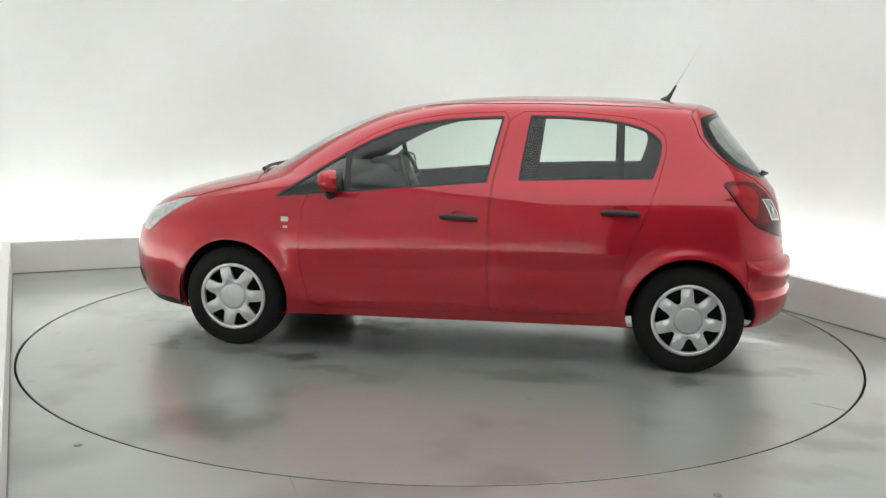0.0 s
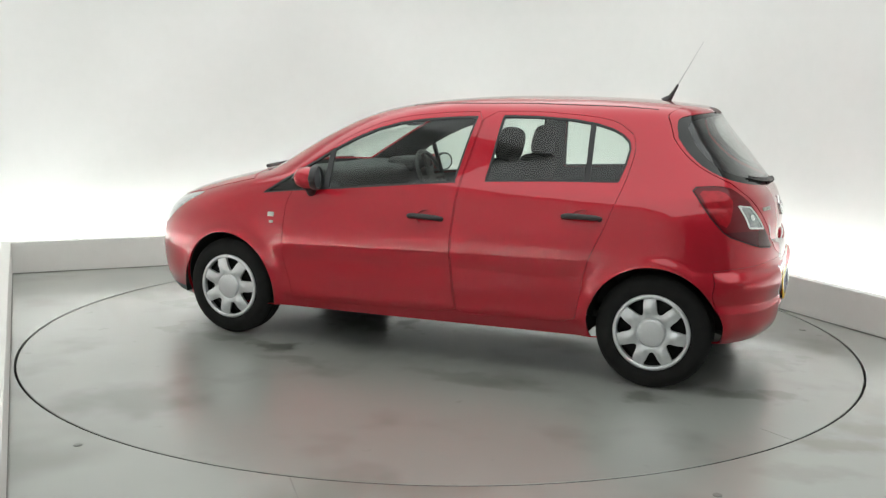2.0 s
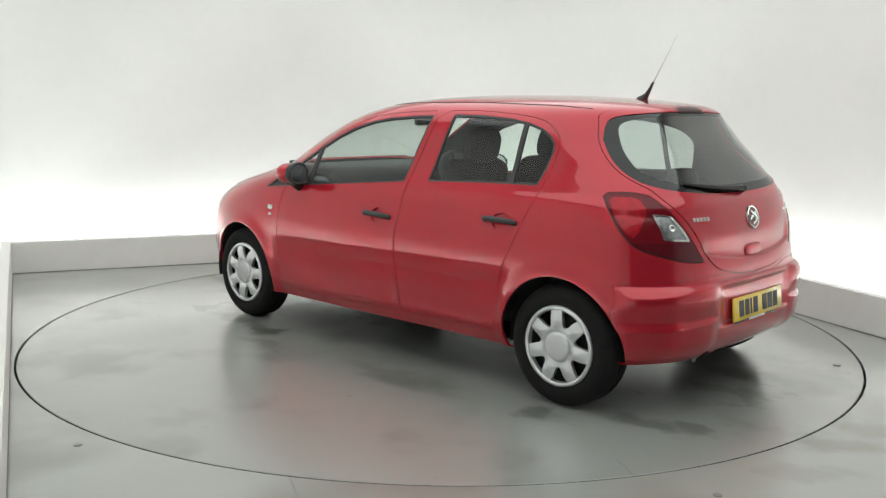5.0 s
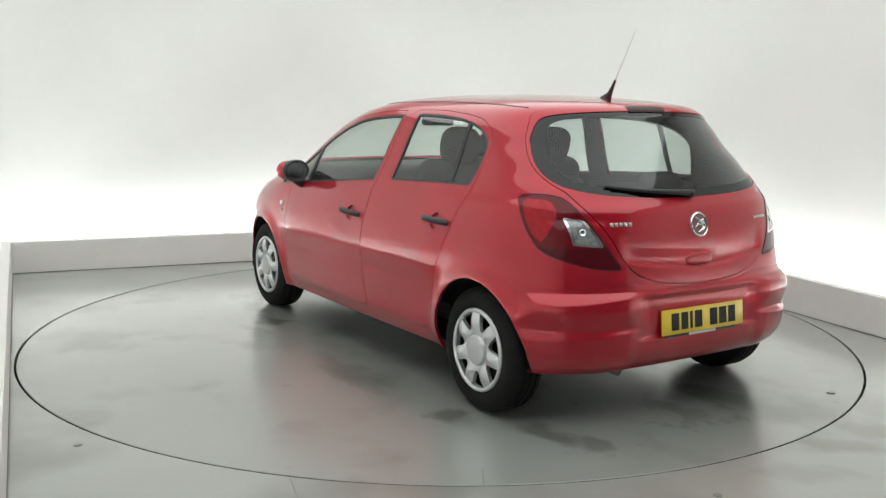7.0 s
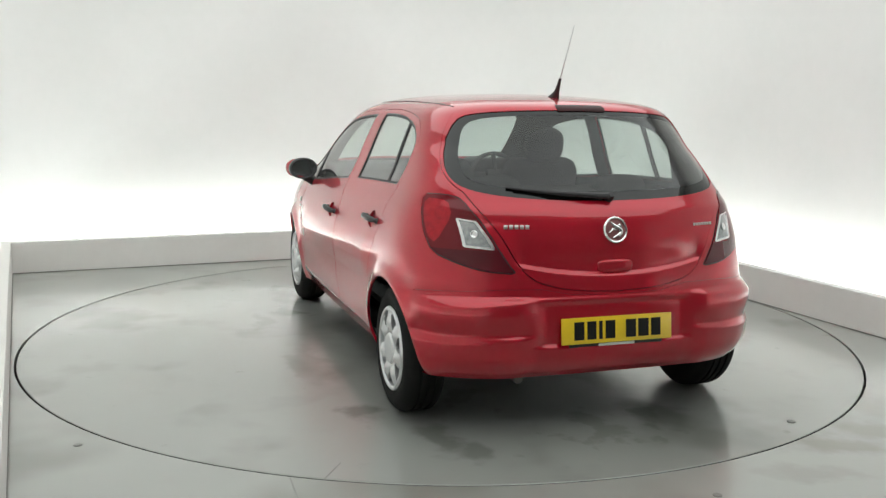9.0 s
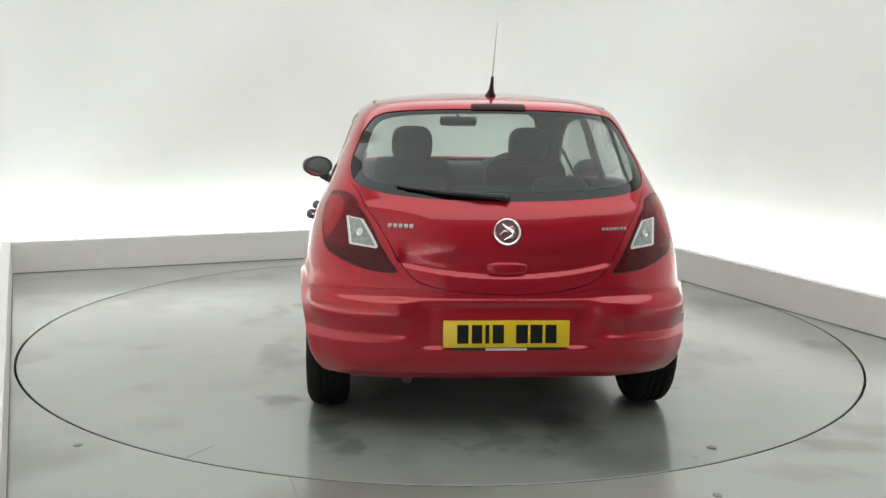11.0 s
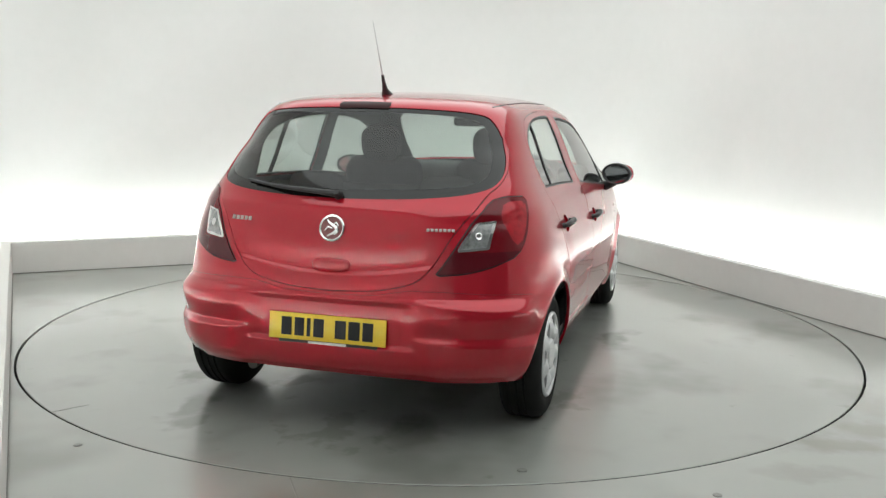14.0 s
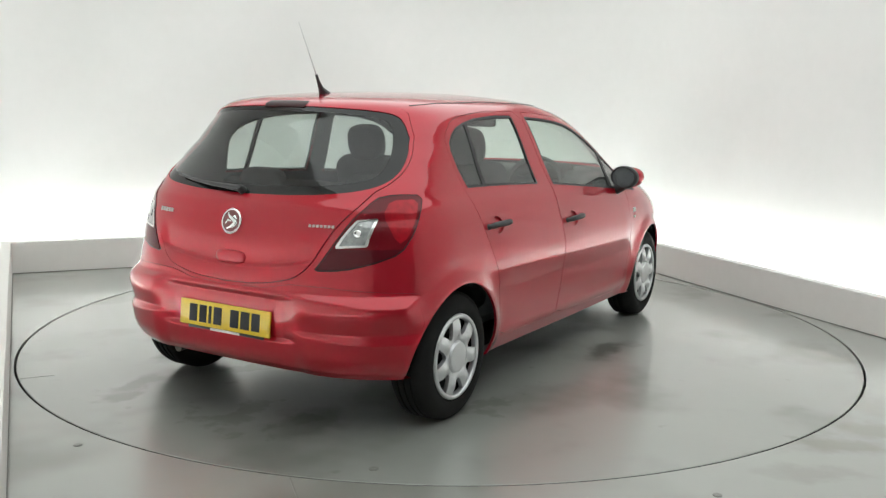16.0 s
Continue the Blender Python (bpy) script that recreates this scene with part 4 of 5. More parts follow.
    eps = 0.0012
    gx = (height(v[:, 0] + eps, v[:, 1]) - height(v[:, 0] - eps, v[:, 1])) / (2 * eps)
    gy = (height(v[:, 0], v[:, 1] + eps) - height(v[:, 0], v[:, 1] - eps)) / (2 * eps)
    nor = np.stack([-gx, np.ones(len(v)), -gy], 1)
    nor /= np.linalg.norm(nor, axis=1)[:, None]
    pts = [Vector((p[0], d, p[1])) for p, d in zip(v, height(v[:, 0], v[:, 1]))]
    skin = [tuple(int(i) for i in t) for t in f]
    pairs = {(t[i], t[(i + 1) % 3]) for t in skin for i in range(3)}
    walls = []
    for p, q in sorted(pairs):
        if (q, p) not in pairs:
            n = len(pts)
            pts += [pts[q].copy(), pts[p].copy(), pts[p] * 0.985 + Vector((0, -0.020, 0)), pts[q] * 0.985 + Vector((0, -0.020, 0))]
            walls.append((n, n + 1, n + 2, n + 3))
    me = bpy.data.meshes.new("wheel_trim")
    me.from_pydata([tuple(m @ p) for p in pts], [], skin + walls)
    me.materials.append(M_SILVER)
    me.shade_smooth()
    turn = m.to_3x3()
    loops = []
    for poly in me.polygons:
        for vi in poly.vertices:
            loops.append(tuple(poly.normal) if len(poly.vertices) == 4 else tuple(turn @ Vector(nor[vi])))
    me.normals_split_custom_set(loops)
    trim = new("wheel_trim", me)
    trim.parent = hub
    tagged(trim, "silver seven-spoke plastic wheel trim")
    bm = bmesh.new()
    lathe(bm, [(0.170, -0.004), (0.1715, 0.002), (0.175, 0.0055), (0.181, 0.0065), (0.187, 0.0045), (0.191, -0.001), (0.192, -0.012)], 84)
    bmesh.ops.transform(bm, matrix=m, verts=bm.verts)
    part("outer_ring", bm, M_SILVER, trim)
    return hub


def build_mirror(parent, side):
    """Door mirror: red shell, black rim and foot, mirror glass."""
    cx, cy, cz = 0.645, 0.905 * side, 0.968
    turn = Matrix.Translation((cx, cy, cz)) @ Matrix.Rotation(radians(16) * side, 4, "Z") @ Matrix.Translation((-cx, -cy, -cz))
    root = part_ellipsoid("door_mirror", (cx, cy, cz), (0.082, 0.090, 0.060), M_PAINT, parent, "red mirror shell on a black foot", cut=0.035)
    root.data.transform(turn)
    bm = bmesh.new()
    lathe(bm, [(0.078, 0.004), (0.088, 0), (0.095, 0.006), (0.094, 0.03), (0.087, 0.04)], 40)
    bmesh.ops.scale(bm, vec=(1.0, 1, 0.70), verts=bm.verts)
    bmesh.ops.transform(bm, matrix=Matrix.Translation((cx - 0.055, cy, cz)) @ Matrix.Rotation(math.pi / 2, 4, "Z") @ Matrix.Rotation(math.pi, 4, "Z"), verts=bm.verts)
    bmesh.ops.transform(bm, matrix=turn, verts=bm.verts)
    part("mirror_rim", bm, M_BLACK, root)
    bm = bmesh.new()
    bmesh.ops.create_circle(bm, cap_ends=True, segments=40, radius=0.085)
    bmesh.ops.scale(bm, vec=(0.70, 1.0, 1), verts=bm.verts)
    bmesh.ops.transform(bm, matrix=Matrix.Translation((cx - 0.050, cy, cz)) @ Matrix.Rotation(-math.pi / 2, 4, "Y"), verts=bm.verts)
    bmesh.ops.transform(bm, matrix=turn, verts=bm.verts)
    part("mirror_glass", bm, M_MIRROR, root, smooth=False)
    bm = bmesh.new()
    tube(bm, [(cx + 0.02, cy - 0.03 * side, cz - 0.055), (cx + 0.035, 0.82 * side, cz - 0.085), (cx + 0.045, 0.775 * side, cz - 0.075)], [0.026, 0.030, 0.04], 12)
    part("mirror_foot", bm, M_BLACK, root)


def part_ellipsoid(name, c, r, material, parent, label="", cut=None):
    bm = bmesh.new()
    bmesh.ops.create_uvsphere(bm, u_segments=32, v_segments=18, radius=1.0)
    for v in bm.verts:
        # a fuller, boxier egg
        q = Vector([math.copysign(abs(k) ** 0.85, k) for k in v.co])
        v.co = Vector((q.x * r[0], q.y * r[1], q.z * r[2]))
    if cut is not None:
        for v in bm.verts:
            v.co.x = max(v.co.x, -cut * 1.4)
    bmesh.ops.translate(bm, vec=c, verts=bm.verts)
    return part(name, bm, material, parent, label)


def pillow(bm, sx, sy, sz):
    """A stuffed block: a sphere pushed towards a box."""
    bmesh.ops.create_uvsphere(bm, u_segments=28, v_segments=16, radius=1.0)
    for v in bm.verts:
        v.co = Vector((math.copysign(abs(v.co.x) ** 0.6, v.co.x) * sx / 2, math.copysign(abs(v.co.y) ** 0.6, v.co.y) * sy / 2, math.copysign(abs(v.co.z) ** 0.7, v.co.z) * sz / 2))


def build_seat(parent, y):
    seat = new("front_seat")
    seat.parent = parent
    tagged(seat, "dark grey fabric front seat")
    bm = bmesh.new()
    box(bm, 0.15, y, 0.42, 0.52, 0.50, 0.18, 0.06, seg=3)
    part("seat_cushion", bm, M_FABRIC, seat)
    bm = bmesh.new()
    box(bm, 0, 0, 0, 0.16, 0.49, 0.66, 0.07, seg=4)
    for v in bm.verts:
        if v.co.z > 0.1:
            v.co.y *= 1 - 0.55 * (v.co.z - 0.1)
    bmesh.ops.transform(bm, matrix=Matrix.Translation((-0.21, y, 0.765)) @ Matrix.Rotation(radians(-17), 4, "Y"), verts=bm.verts)
    part("backrest", bm, M_FABRIC, seat)
    bm = bmesh.new()
    pillow(bm, 0.125, 0.225, 0.20)
    bmesh.ops.transform(bm, matrix=Matrix.Translation((-0.325, y, 1.16)) @ Matrix.Rotation(radians(-12), 4, "Y"), verts=bm.verts)
    head = part("headrest", bm, M_FABRIC, seat)
    for dy in (-0.06, 0.06):
        bm = bmesh.new()
        tube(bm, [(-0.295, y + dy, 0.98), (-0.31, y + dy, 1.10)], 0.006, 8)
        part("post", bm, M_CHROME, head)


def build_interior(car):
    cabin = new("cabin")
    cabin.parent = car
    tagged(cabin, "dark grey cabin with fabric seats")
    inner_shell(cabin)
    for y in (0.325, -0.325):
        build_seat(car, y)
    bench = new("rear_bench")
    bench.parent = car
    tagged(bench, "dark grey fabric rear bench with headrests")
    bm = bmesh.new()
    box(bm, -0.80, 0, 0.45, 0.50, 1.24, 0.20, 0.06, seg=3)
    part("seat_cushion", bm, M_FABRIC, bench)
    bm = bmesh.new()
    box(bm, 0, 0, 0, 0.15, 1.22, 0.56, 0.05, seg=3)
    bmesh.ops.transform(bm, matrix=Matrix.Translation((-1.10, 0, 0.73)) @ Matrix.Rotation(radians(-18), 4, "Y"), verts=bm.verts)
    part("backrest", bm, M_FABRIC, bench)
    for y in (0.33, -0.33):
        bm = bmesh.new()
        pillow(bm, 0.10, 0.27, 0.15)
        bmesh.ops.translate(bm, vec=(-1.195, y, 0.985), verts=bm.verts)
        part("headrest", bm, M_FABRIC, bench)
    bm = bmesh.new()
    box(bm, 0.81, 0, 0.862, 0.50, 1.34, 0.26, 0.06, seg=4)
    box(bm, 0.62, -0.36, 0.985, 0.20, 0.34, 0.09, 0.035, seg=3)
    part("dashboard", bm, M_TRIM, cabin)
    bm = bmesh.new()
    rings = []
    for k in range(40):
        a = 2 * math.pi * k / 40
        rings.append([bm.verts.new(((0.180 + 0.015 * math.cos(b)) * math.cos(a), (0.180 + 0.015 * math.cos(b)) * math.sin(a), 0.015 * math.sin(b))) for b in [2 * math.pi * j / 8 for j in range(8)]])
    for k in range(40):
        for j in range(8):
            bm.faces.new((rings[k][j], rings[(k + 1) % 40][j], rings[(k + 1) % 40][(j + 1) % 8], rings[k][(j + 1) % 8]))
    box(bm, 0, 0, -0.02, 0.13, 0.15, 0.05, 0.02)
    for a in (0, math.pi, math.pi * 1.5):
        tube(bm, [(0.05 * math.cos(a), 0.05 * math.sin(a), -0.01), (0.18 * math.cos(a), 0.18 * math.sin(a), 0)], 0.016, 8)
    bmesh.ops.transform(bm, matrix=Matrix.Translation((0.46, -0.36, 0.90)) @ Matrix.Rotation(radians(-65), 4, "Y") @ Matrix.Rotation(math.pi / 2, 4, "Z"), verts=bm.verts)
    part("steering_wheel", bm, M_BLACK, cabin, "black steering wheel")
    bm = bmesh.new()
    box(bm, 0.42, 0, 1.275, 0.035, 0.235, 0.06, 0.02, seg=3)
    tube(bm, [(0.43, 0, 1.30), (0.47, 0, 1.335)], 0.012, 8)
    part("rear_view_mirror", bm, M_BLACK, cabin)
    bm = bmesh.new()
    box(bm, -1.40, 0, 0.935, 0.38, 1.16, 0.02, 0.008)
    part("parcel_shelf", bm, M_TRIM, cabin)
    bm = bmesh.new()
    box(bm, -0.05, 0, 0.315, 2.3, 1.30, 0.04, 0.01)
    part("cabin_floor", bm, M_TRIM, cabin)


def build_underside(car):
    bm = bmesh.new()
    n = 60
    lo = surface(np.linspace(0, UMAX, n), np.full(n, 0.0))
    ring = [(x * 0.985, y * 0.94, max(z, 0.2) + 0.01) for x, y, z in lo]
    pts = []
    for x, y, z in ring:
        for ax in (AXLE_F, AXLE_R):
            if abs(x - ax) < ARCH_R + 0.02:
                y = min(y, 0.57)
        pts.append((x, y, z))
    loop = [bm.verts.new(p) for p in pts] + [bm.verts.new((x, -y, z)) for x, y, z in pts[-2:0:-1]]
    bm.faces.new(loop)
    bmesh.ops.triangulate(bm, faces=bm.faces)
    part("underside", bm, M_DARK, car, "black underside", smooth=False)
    for ax in (AXLE_F, AXLE_R):
        for sd in (1, -1):
            bm = bmesh.new()
            lathe(bm, [(ARCH_R + 0.010, (0.805 if ax > 0 else 0.770) * sd), (ARCH_R + 0.012, 0.57 * sd), (0.05, 0.57 * sd)], 40, "y", radians(-12 if ax > 0 else -9), radians(192 if ax > 0 else 183))
            bmesh.ops.translate(bm, vec=(ax, 0, HUB_Z + 0.005), verts=bm.verts)
            part("wheel_arch_liner", bm, M_DARK, car, "black wheel arch liner")
    bm = bmesh.new()
    tube(bm, [(-1.45, 0.40, 0.255), (-1.715, 0.40, 0.245)], 0.022, 14)
    part("exhaust", bm, M_EXHAUST, car, "dull steel exhaust tip")


def plate_pose(x, z, lean):
    return Matrix.Translation((x, 0, z)) @ Matrix.Rotation(radians(lean), 4, "Y")


def build_plate(car, x, z, lean, material, label, facing):
    bm = bmesh.new()
    box(bm, 0, 0, 0, 0.008, 0.52, 0.111, 0.003)
    m = plate_pose(x, z, lean)
    bmesh.ops.transform(bm, matrix=m, verts=bm.verts)
    plate = part("number_plate", bm, material, car, label)
    # the characters stand as plain bars
    for yc, wd in ((0.180, 0.046), (0.122, 0.042), (0.080, 0.016), (0.035, 0.046), (-0.062, 0.048), (-0.122, 0.050), (-0.182, 0.046)):
        bm = bmesh.new()
        box(bm, -0.0048 * facing, yc, 0, 0.002, wd, 0.076, 0.0006)
        bmesh.ops.transform(bm, matrix=m, verts=bm.verts)
        part("plate_bar", bm, M_INK, plate, smooth=False)
    return plate


def at_point(uv, sd=1):
    """Place on the skin and a frame: x along the car's tail or flank, z outward."""
    p, n = surface(np.array([uv[0]]), np.array([uv[1]]))[0], normals_at(np.array([uv[0]]), np.array([uv[1]]))[0]
    p, n = Vector(p), Vector(n)
    if abs(p.y) < 1e-4:
        n.y = 0
    if sd < 0:
        p.y, n.y = -p.y, -n.y
    n.normalize()
    up = (Vector((0, 0, 1)) - n * n.z).normalized()
    side = up.cross(n)
    return Matrix.Translation(p) @ Matrix((side, up, n)).transposed().to_4x4()


def build_details(car, gate):
    # door handles in their pockets
    for sd in (1, -1):
        for x, z, tilt in HANDLES:
            m = at_point(S(x, z), sd) @ Matrix.Rotation(radians(-tilt * sd), 4, "Z")
            bm = bmesh.new()
            n = 12
            prof = []
            for k in range(n + 1):
                a = k / n
                prof.append((-0.098 + 0.196 * a, 0.0, 0.010 + 0.020 * math.sin(math.pi * a) ** 0.4))
            tube(bm, prof, [0.009 + 0.0055 * min(1, 3 * math.sin(math.pi * k / n)) for k in range(n + 1)], 10)
            bmesh.ops.transform(bm, matrix=m, verts=bm.verts)
            root = part("door_handle", bm, M_BLACK, car, "black plastic door handle")
            for end in (-0.090, 0.090):
                bm = bmesh.new()
                lathe(bm, [(0.014, -0.006), (0.014, 0.006), (0.010, 0.012), (0.0005, 0.013)], 16, "z")
                bmesh.ops.transform(bm, matrix=m @ Matrix.Translation((end, 0, 0)), verts=bm.verts)
                part("grip_end", bm, M_BLACK, root)
        # two small silver badges on the wing
        for x, z, w, h in ((0.935, 0.742, 0.042, 0.026), (0.930, 0.700, 0.026, 0.014)):
            bm = bmesh.new()
            box(bm, 0, 0, 0.002, w, h, 0.005, 0.0015)
            bmesh.ops.transform(bm, matrix=at_point(S(x, z), sd), verts=bm.verts)
            part("wing_badge", bm, M_BADGE, car, "small silver wing badge")
    # emblem: chrome ring with a plain raised shape
    m = at_point(R(0.0, 0.872)) @ Matrix.Translation((0, 0, 0.003))
    bm = bmesh.new()
    lathe(bm, [(0.046, 0.0), (0.047, 0.007), (0.052, 0.009), (0.056, 0.006), (0.057, 0.0)], 40, "z")
    bmesh.ops.transform(bm, matrix=m, verts=bm.verts)
    emblem = part("emblem", bm, M_CHROME, gate, "round chrome emblem ring")
    bm = bmesh.new()
    lathe(bm, [(0.047, 0.002), (0.03, 0.004), (0.0005, 0.005)], 40, "z")
    bmesh.ops.transform(bm, matrix=m, verts=bm.verts)
    part("emblem_disc", bm, M_EMBLEM, emblem)
    bm = bmesh.new()
    curl = [(0.028 * math.sin(5.2 * k / 14 - 0.6) * (1 - 0.3 * k / 14), -0.034 + 0.068 * k / 14, 0.007) for k in range(15)]
    tube(bm, curl, [0.0035 + 0.0055 * math.sin(math.pi * k / 14) for k in range(15)], 8)
    tube(bm, [(-0.030, -0.012, 0.006), (-0.014, 0.004, 0.008), (0.004, -0.002, 0.007)], [0.003, 0.006, 0.003], 8)
    tube(bm, [(0.004, 0.014, 0.007), (0.020, 0.022, 0.008), (0.030, 0.010, 0.006)], [0.003, 0.006, 0.003], 8)
    tube(bm, [(0.014, -0.028, 0.006), (0.026, -0.016, 0.007), (0.032, -0.004, 0.006)], [0.003, 0.005, 0.003], 8)
    bmesh.ops.transform(bm, matrix=m, verts=bm.verts)
    part("emblem_relief", bm, M_CHROME, emblem)
    # lettering as small plain bars on a common line
    for y, z, w, h, n in ((0.438, 0.890, 0.112, 0.018, 5), (-0.458, 0.882, 0.118, 0.012, 7)):
        mm = at_point(R(abs(y), z), 1 if y > 0 else -1)
        root = None
        for k in range(n):
            bm = bmesh.new()
            box(bm, (k - (n - 1) / 2) * w / n, 0, 0.003, w / n * 0.72, h, 0.003, 0.0012)
            bmesh.ops.transform(bm, matrix=mm, verts=bm.verts)
            bar = part("badge_bar", bm, M_BADGE, root or gate, "" if root else "small chrome badge bars")
            root = root or bar
    # grip under the emblem
    bm = bmesh.new()
    pillow(bm, 0.17, 0.058, 0.034)
    bmesh.ops.transform(bm, matrix=at_point(R(0.0, 0.722)) @ Matrix.Translation((0, 0, -0.001)), verts=bm.verts)
    part("tailgate_grip", bm, M_PAINT, gate, "red grip bar")
    # rear wiper
    q = [at_point(R(y, z)) @ Vector((0, 0, d)) for y, z, d in ((0.0, 0.998, 0.020), (0.10, 1.002, 0.026), (0.25, 1.014, 0.022), (0.42, 1.034, 0.014))]
    bm = bmesh.new()
    tube(bm, q, [0.015, 0.011, 0.008, 0.005], 8)
    tube(bm, [at_point(R(0.0, 0.998)) @ Vector((0, 0, -0.002)), q[0], at_point(R(0.0, 0.998)) @ Vector((0, 0, 0.036))], [0.019, 0.019, 0.012], 14)
    wiper = part("rear_wiper", bm, M_BLACK, gate, "black rear wiper")
    bm = bmesh.new()
    tube(bm, [at_point(R(y, z)) @ Vector((0, 0, 0.008)) for y, z in ((0.06, 1.002), (0.20, 1.012), (0.32, 1.024), (0.45, 1.042))], 0.007, 6)
    part("wiper_blade", bm, M_BLACK, wiper)
    # aerial
    bm = bmesh.new()
    tube(bm, [(-1.118, 0, 1.412), (-1.135, 0, 1.428), (-1.150, 0, 1.445), (-1.170, 0, 1.480), (-1.185, 0, 1.510)], [0.030, 0.022, 0.013, 0.008, 0.006], 12)
    aerial = part("aerial", bm, M_BLACK, car, "thin black roof aerial leaning back")
    bm = bmesh.new()
    tube(bm, [(-1.182, 0, 1.505), (-1.245, 0, 1.62), (-1.310, 0, 1.742)], [0.0032, 0.0022, 0.0016], 8)
    part("mast", bm, M_MAST, aerial)
    # screen wipers at the foot of the windscreen
    for y0, y1 in ((0.50, -0.05), (0.05, -0.50)):
        bm = bmesh.new()
        pts = [at_point(F(abs(y), 0.972 + 0.006 * k), 1 if y >= 0 else -1) @ Vector((0, 0, 0.018)) for k, y in enumerate((y0, (y0 + y1) / 2, y1))]
        tube(bm, pts, [0.012, 0.010, 0.007], 8)
        part("screen_wiper", bm, M_BLACK, car, "black windscreen wiper")
    # roof strips
    for sd in (1, -1):
        bm = bmesh.new()
        pts = []
        for x in np.linspace(0.20, -1.18, 16):
            z = float(np.interp(x, [-1.18, -1.0, -0.5, 0.0, 0.2], [1.372, 1.384, 1.394, 1.386, 1.372]))
            u, v = S(x, z)
            pts.append(at_point((u, v), sd) @ Vector((0, 0, -0.001)))
        tube(bm, pts, 0.004, 6)
        part("roof_strip", bm, M_BLACK, car, "black roof joint strip")
    # black strip under the plate and the lower lip of the front bumper
    bm = bmesh.new()
    box(bm, -1.813, 0, 0.398, 0.012, 0.44, 0.018, 0.004)
    holder = part("plate_holder", bm, M_BLACK, car, "black plate holder with a pale strip")
    bm = bmesh.new()
    box(bm, -1.8200, 0, 0.398, 0.003, 0.17, 0.011, 0.001)
    part("pale_strip", bm, M_WHITEPLATE, holder, "pale printed strip")


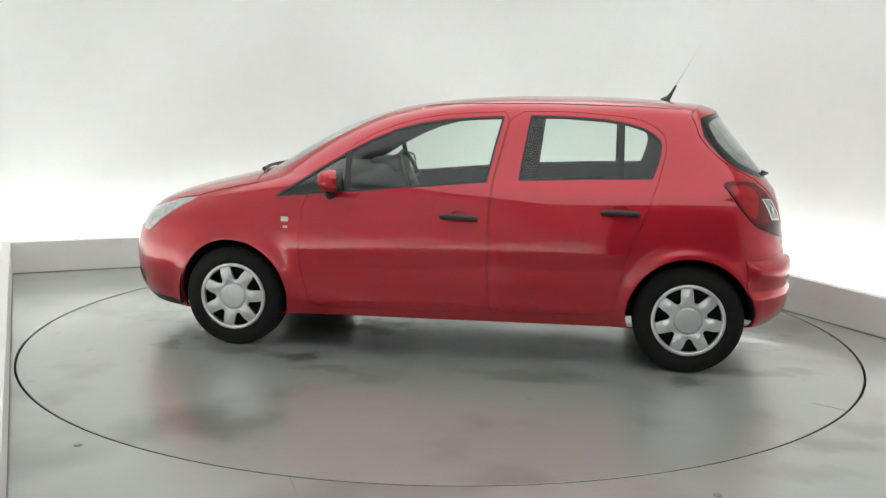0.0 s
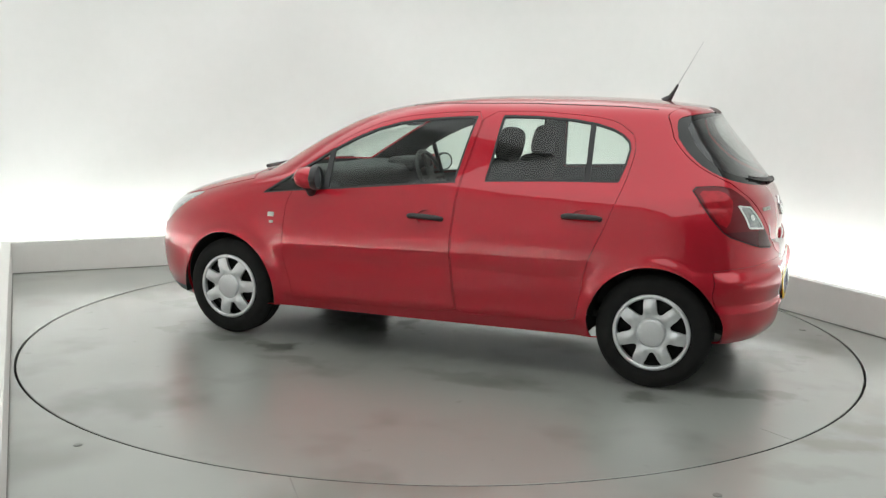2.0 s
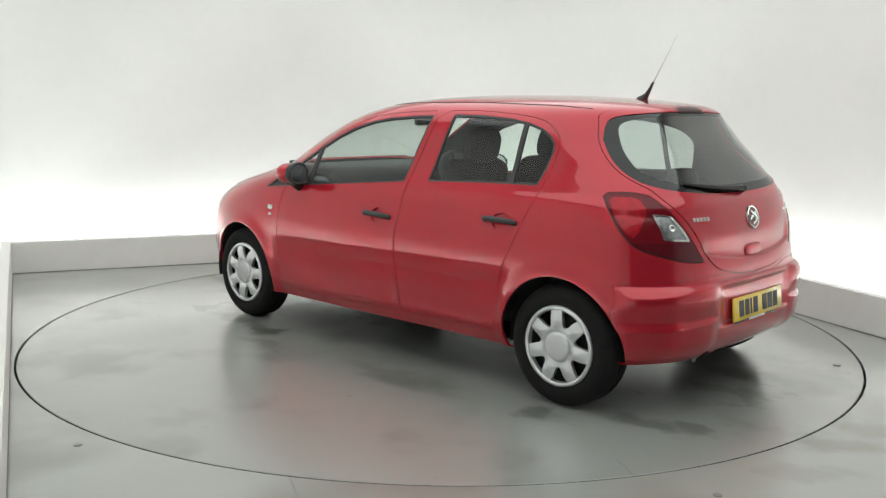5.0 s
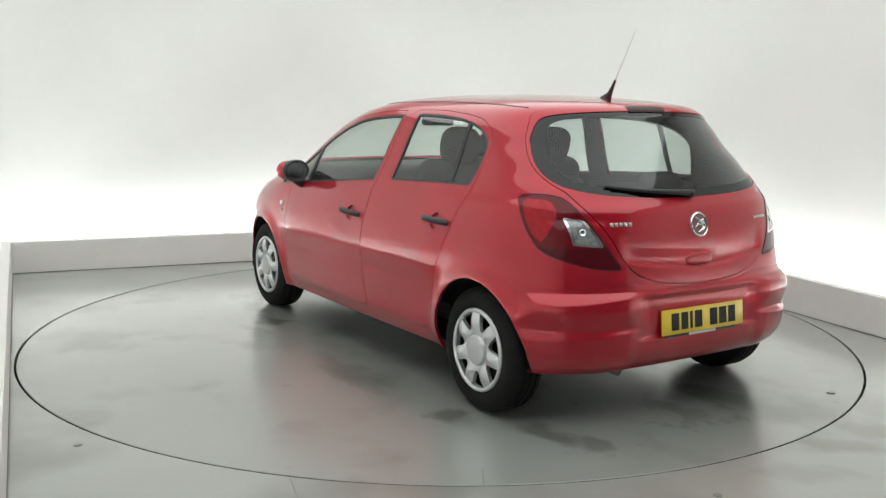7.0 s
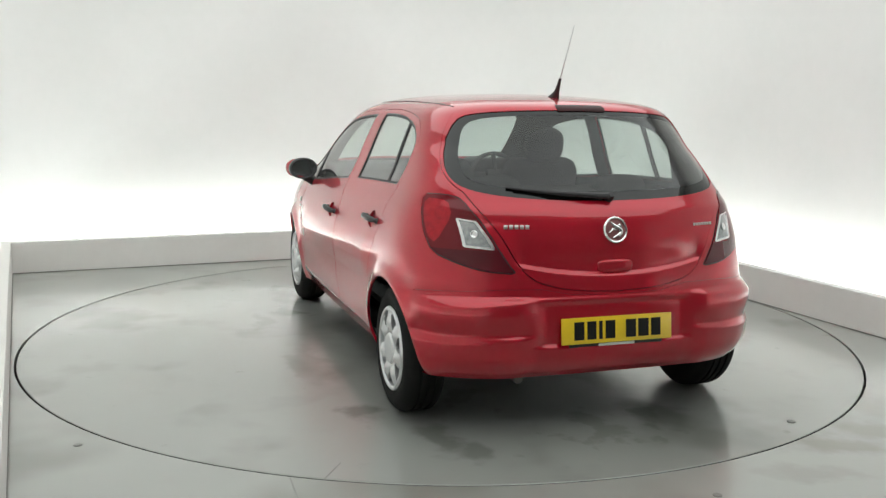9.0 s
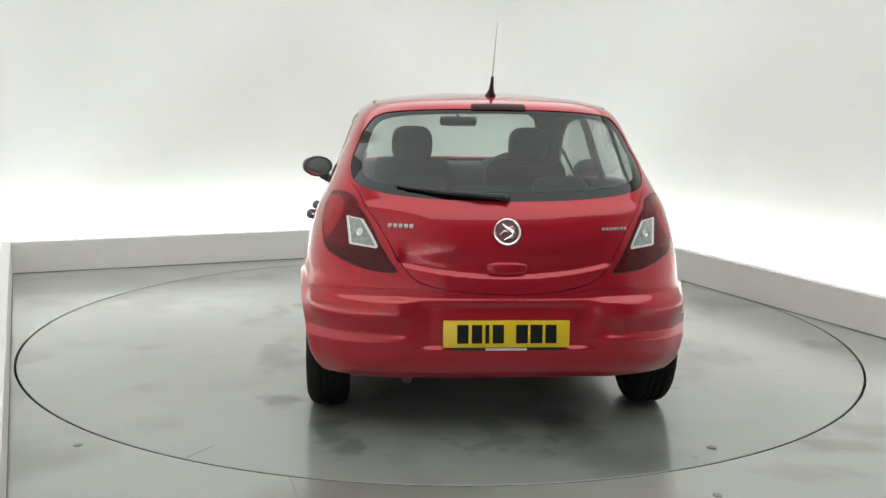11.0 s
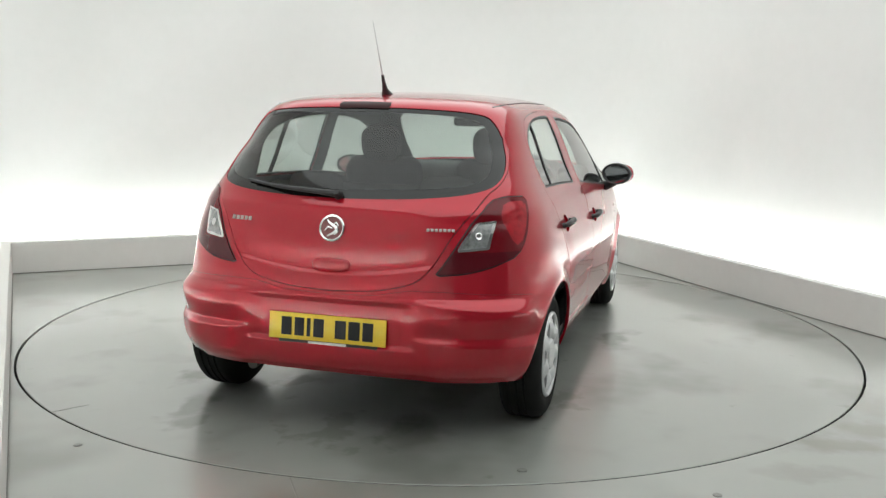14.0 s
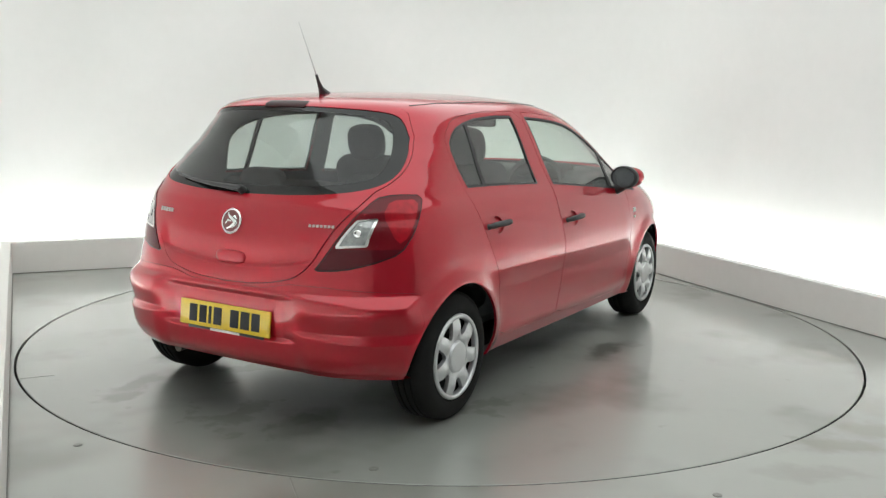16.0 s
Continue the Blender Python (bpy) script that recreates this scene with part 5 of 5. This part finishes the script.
def build_car():
    car = tagged(new("car"), "red five-door hatchback standing on the turntable", "car")
    plain = ~(ARCHES | IN["door_fo"] | IN["door_ro"] | IN["dlo_f"] | IN["dlo_r"] | IN["gate"] | IN["bumper_r"] | IN["screen"] | IN["bonnet"] | IN["head"] | IN["tail_light"] | IN["fog"] | IN["rear_glass"] | IN["lip"])
    sheet("body_shell", plain, M_PAINT, car, both=True, label="glossy red painted body shell")
    sheet("bonnet", IN["bonnet_in"] & ~IN["head"], M_PAINT, car, both=True, lift=0.002, label="red bonnet")
    gate = sheet("tailgate", IN["gate_in"] & ~IN["rear_glass"] & ~IN["tail_light"] & ~IN["brake"], M_PAINT, car, both=True, lift=0.002, label="red tailgate")
    pane = sheet("rear_window", IN["frit"], M_TINT, gate, both=True, lift=-0.002, lip=0, label="dark tinted rear window")
    sheet("glass_border", IN["rear_glass"] & ~IN["frit"], M_FRIT, pane, both=True, lift=-0.002, lip=0, label="glossy black border of the rear window")
    sheet("rear_bumper", IN["bumper_in"] & ~ARCHES, M_PAINT, car, both=True, lift=0.002, label="red rear bumper")
    sheet("front_lip", IN["lip"] & ~ARCHES, M_BLACK, car, both=True, label="black lip under the front bumper")
    sheet("windscreen", IN["screen"], M_GLASS, car, both=True, lift=-0.003, lip=0, label="clear windscreen")
    for sd in (1, -1):
        for tag, nm in (("f", "front_door"), ("r", "rear_door")):
            d, dlo, gl = IN["door_" + tag], IN["dlo_" + tag], IN["glass_" + tag]
            cup = IN["cup_" + tag]
            door = sheet(nm, d & ~dlo & ~ARCHES & ~cup, M_PAINT, car, sd, label="red " + nm.replace("_", " ") + " with a black handle")
            sheet("handle_cup", cup, M_PAINT, door, sd, lift=-0.012, lip=0, label="red cup sunk behind the handle")
            dv = IN["div_" + tag]
            sheet("window_trim", dlo & (~gl | dv), M_BLACK, door, sd, lift=-0.001, label="black window trim")
            sheet("window", gl & ~dv, M_GLASS, door, sd, lift=-0.005, lip=0, label="greenish side window")
        tl = sheet("tail_light", IN["lensedge"] & ~IN["clear"] & ~IN["lowlens"] & ~IN["glowred"], M_REDLENS, car, sd, lift=0.003, label="dark red tail light with a clear block")
        sheet("lens_frame", IN["tail_light"] & ~IN["lensedge"], M_BLACK, tl, sd, lift=-0.002)
        sheet("side_reflector", IN["lensedge"] & IN["glowred"] & ~IN["lowlens"] & ~IN["clear"], M_BRIGHTRED, tl, sd, lift=0.003, label="bright red side reflector")
        sheet("lower_lens", IN["lensedge"] & IN["lowlens"] & ~IN["clear"], M_DARKLENS, tl, sd, lift=0.003, label="dark red lower lens")
        block = sheet("clear_block", IN["clear"] & ~IN["clear_in"], M_CHROME, tl, sd, lift=0.005, label="bright frame of the clear reversing lens")
        sheet("reversing_lens", IN["clear_in"], M_REFLECTOR, block, sd, lift=0.002, label="clear reversing lens over a grey reflector")
        bm = bmesh.new()
        lathe(bm, [(0.014, 0.0), (0.016, 0.003), (0.013, 0.0035), (0.009, 0.001), (0.0005, 0.002)], 24, "z")
        bmesh.ops.transform(bm, matrix=at_point(R(0.604, 0.858), sd) @ Matrix.Translation((0, 0, 0.003)), verts=bm.verts)
        part("bulb_cup", bm, M_CHROME, block)
        sheet("headlight", IN["head"], M_CLEAR, car, sd, lift=0.002, label="clear headlight")
        sheet("fog_recess", IN["fog"], M_BLACK, car, sd, lift=-0.006, label="black recess in the bumper")
        build_mirror(car, sd)
        for ax in (AXLE_F, AXLE_R):
            build_wheel(car, ax, sd, 48.6 if ax > 0 else 8.1)
    sheet("brake_light", IN["brake"], M_BRAKE, gate, both=True, lift=0.003, label="dark red high brake light")
    build_interior(car)
    build_underside(car)
    build_details(car, gate)
    build_plate(car, -1.820, 0.462, 6, M_YELLOW, "yellow rear number plate with black bars", 1)
    build_plate(car, 2.088, 0.40, 4, M_WHITEPLATE, "white front number plate with black bars", -1)
    return car


build_room()
build_lights()
TURNTABLE = build_turntable()
CAR = build_car()

# turn of the table, in degrees, every half second
TURN = [170.28, 166.97, 163.64, 160.29, 156.93, 153.56, 150.18, 146.78, 143.37, 139.94, 136.51, 133.07, 129.61, 126.15, 122.67, 119.19, 115.70,
        112.20, 108.69, 105.18, 101.66, 98.14, 94.61, 91.07, 87.53, 83.99, 80.44, 76.90, 73.34, 69.79, 66.24, 62.68, 59.13]
CAR_ON_TABLE = (-0.178, -0.108)


def motions():
    walk(TURNTABLE, [(0.5 * k, pose(0, 0, 0, 0, 0, a)) for k, a in enumerate(TURN)])
    walk(CAR, [(0.5 * k, pose(0, 0, 0, 0, 0, a) @ pose(*CAR_ON_TABLE, 0)) for k, a in enumerate(TURN)])


motions()
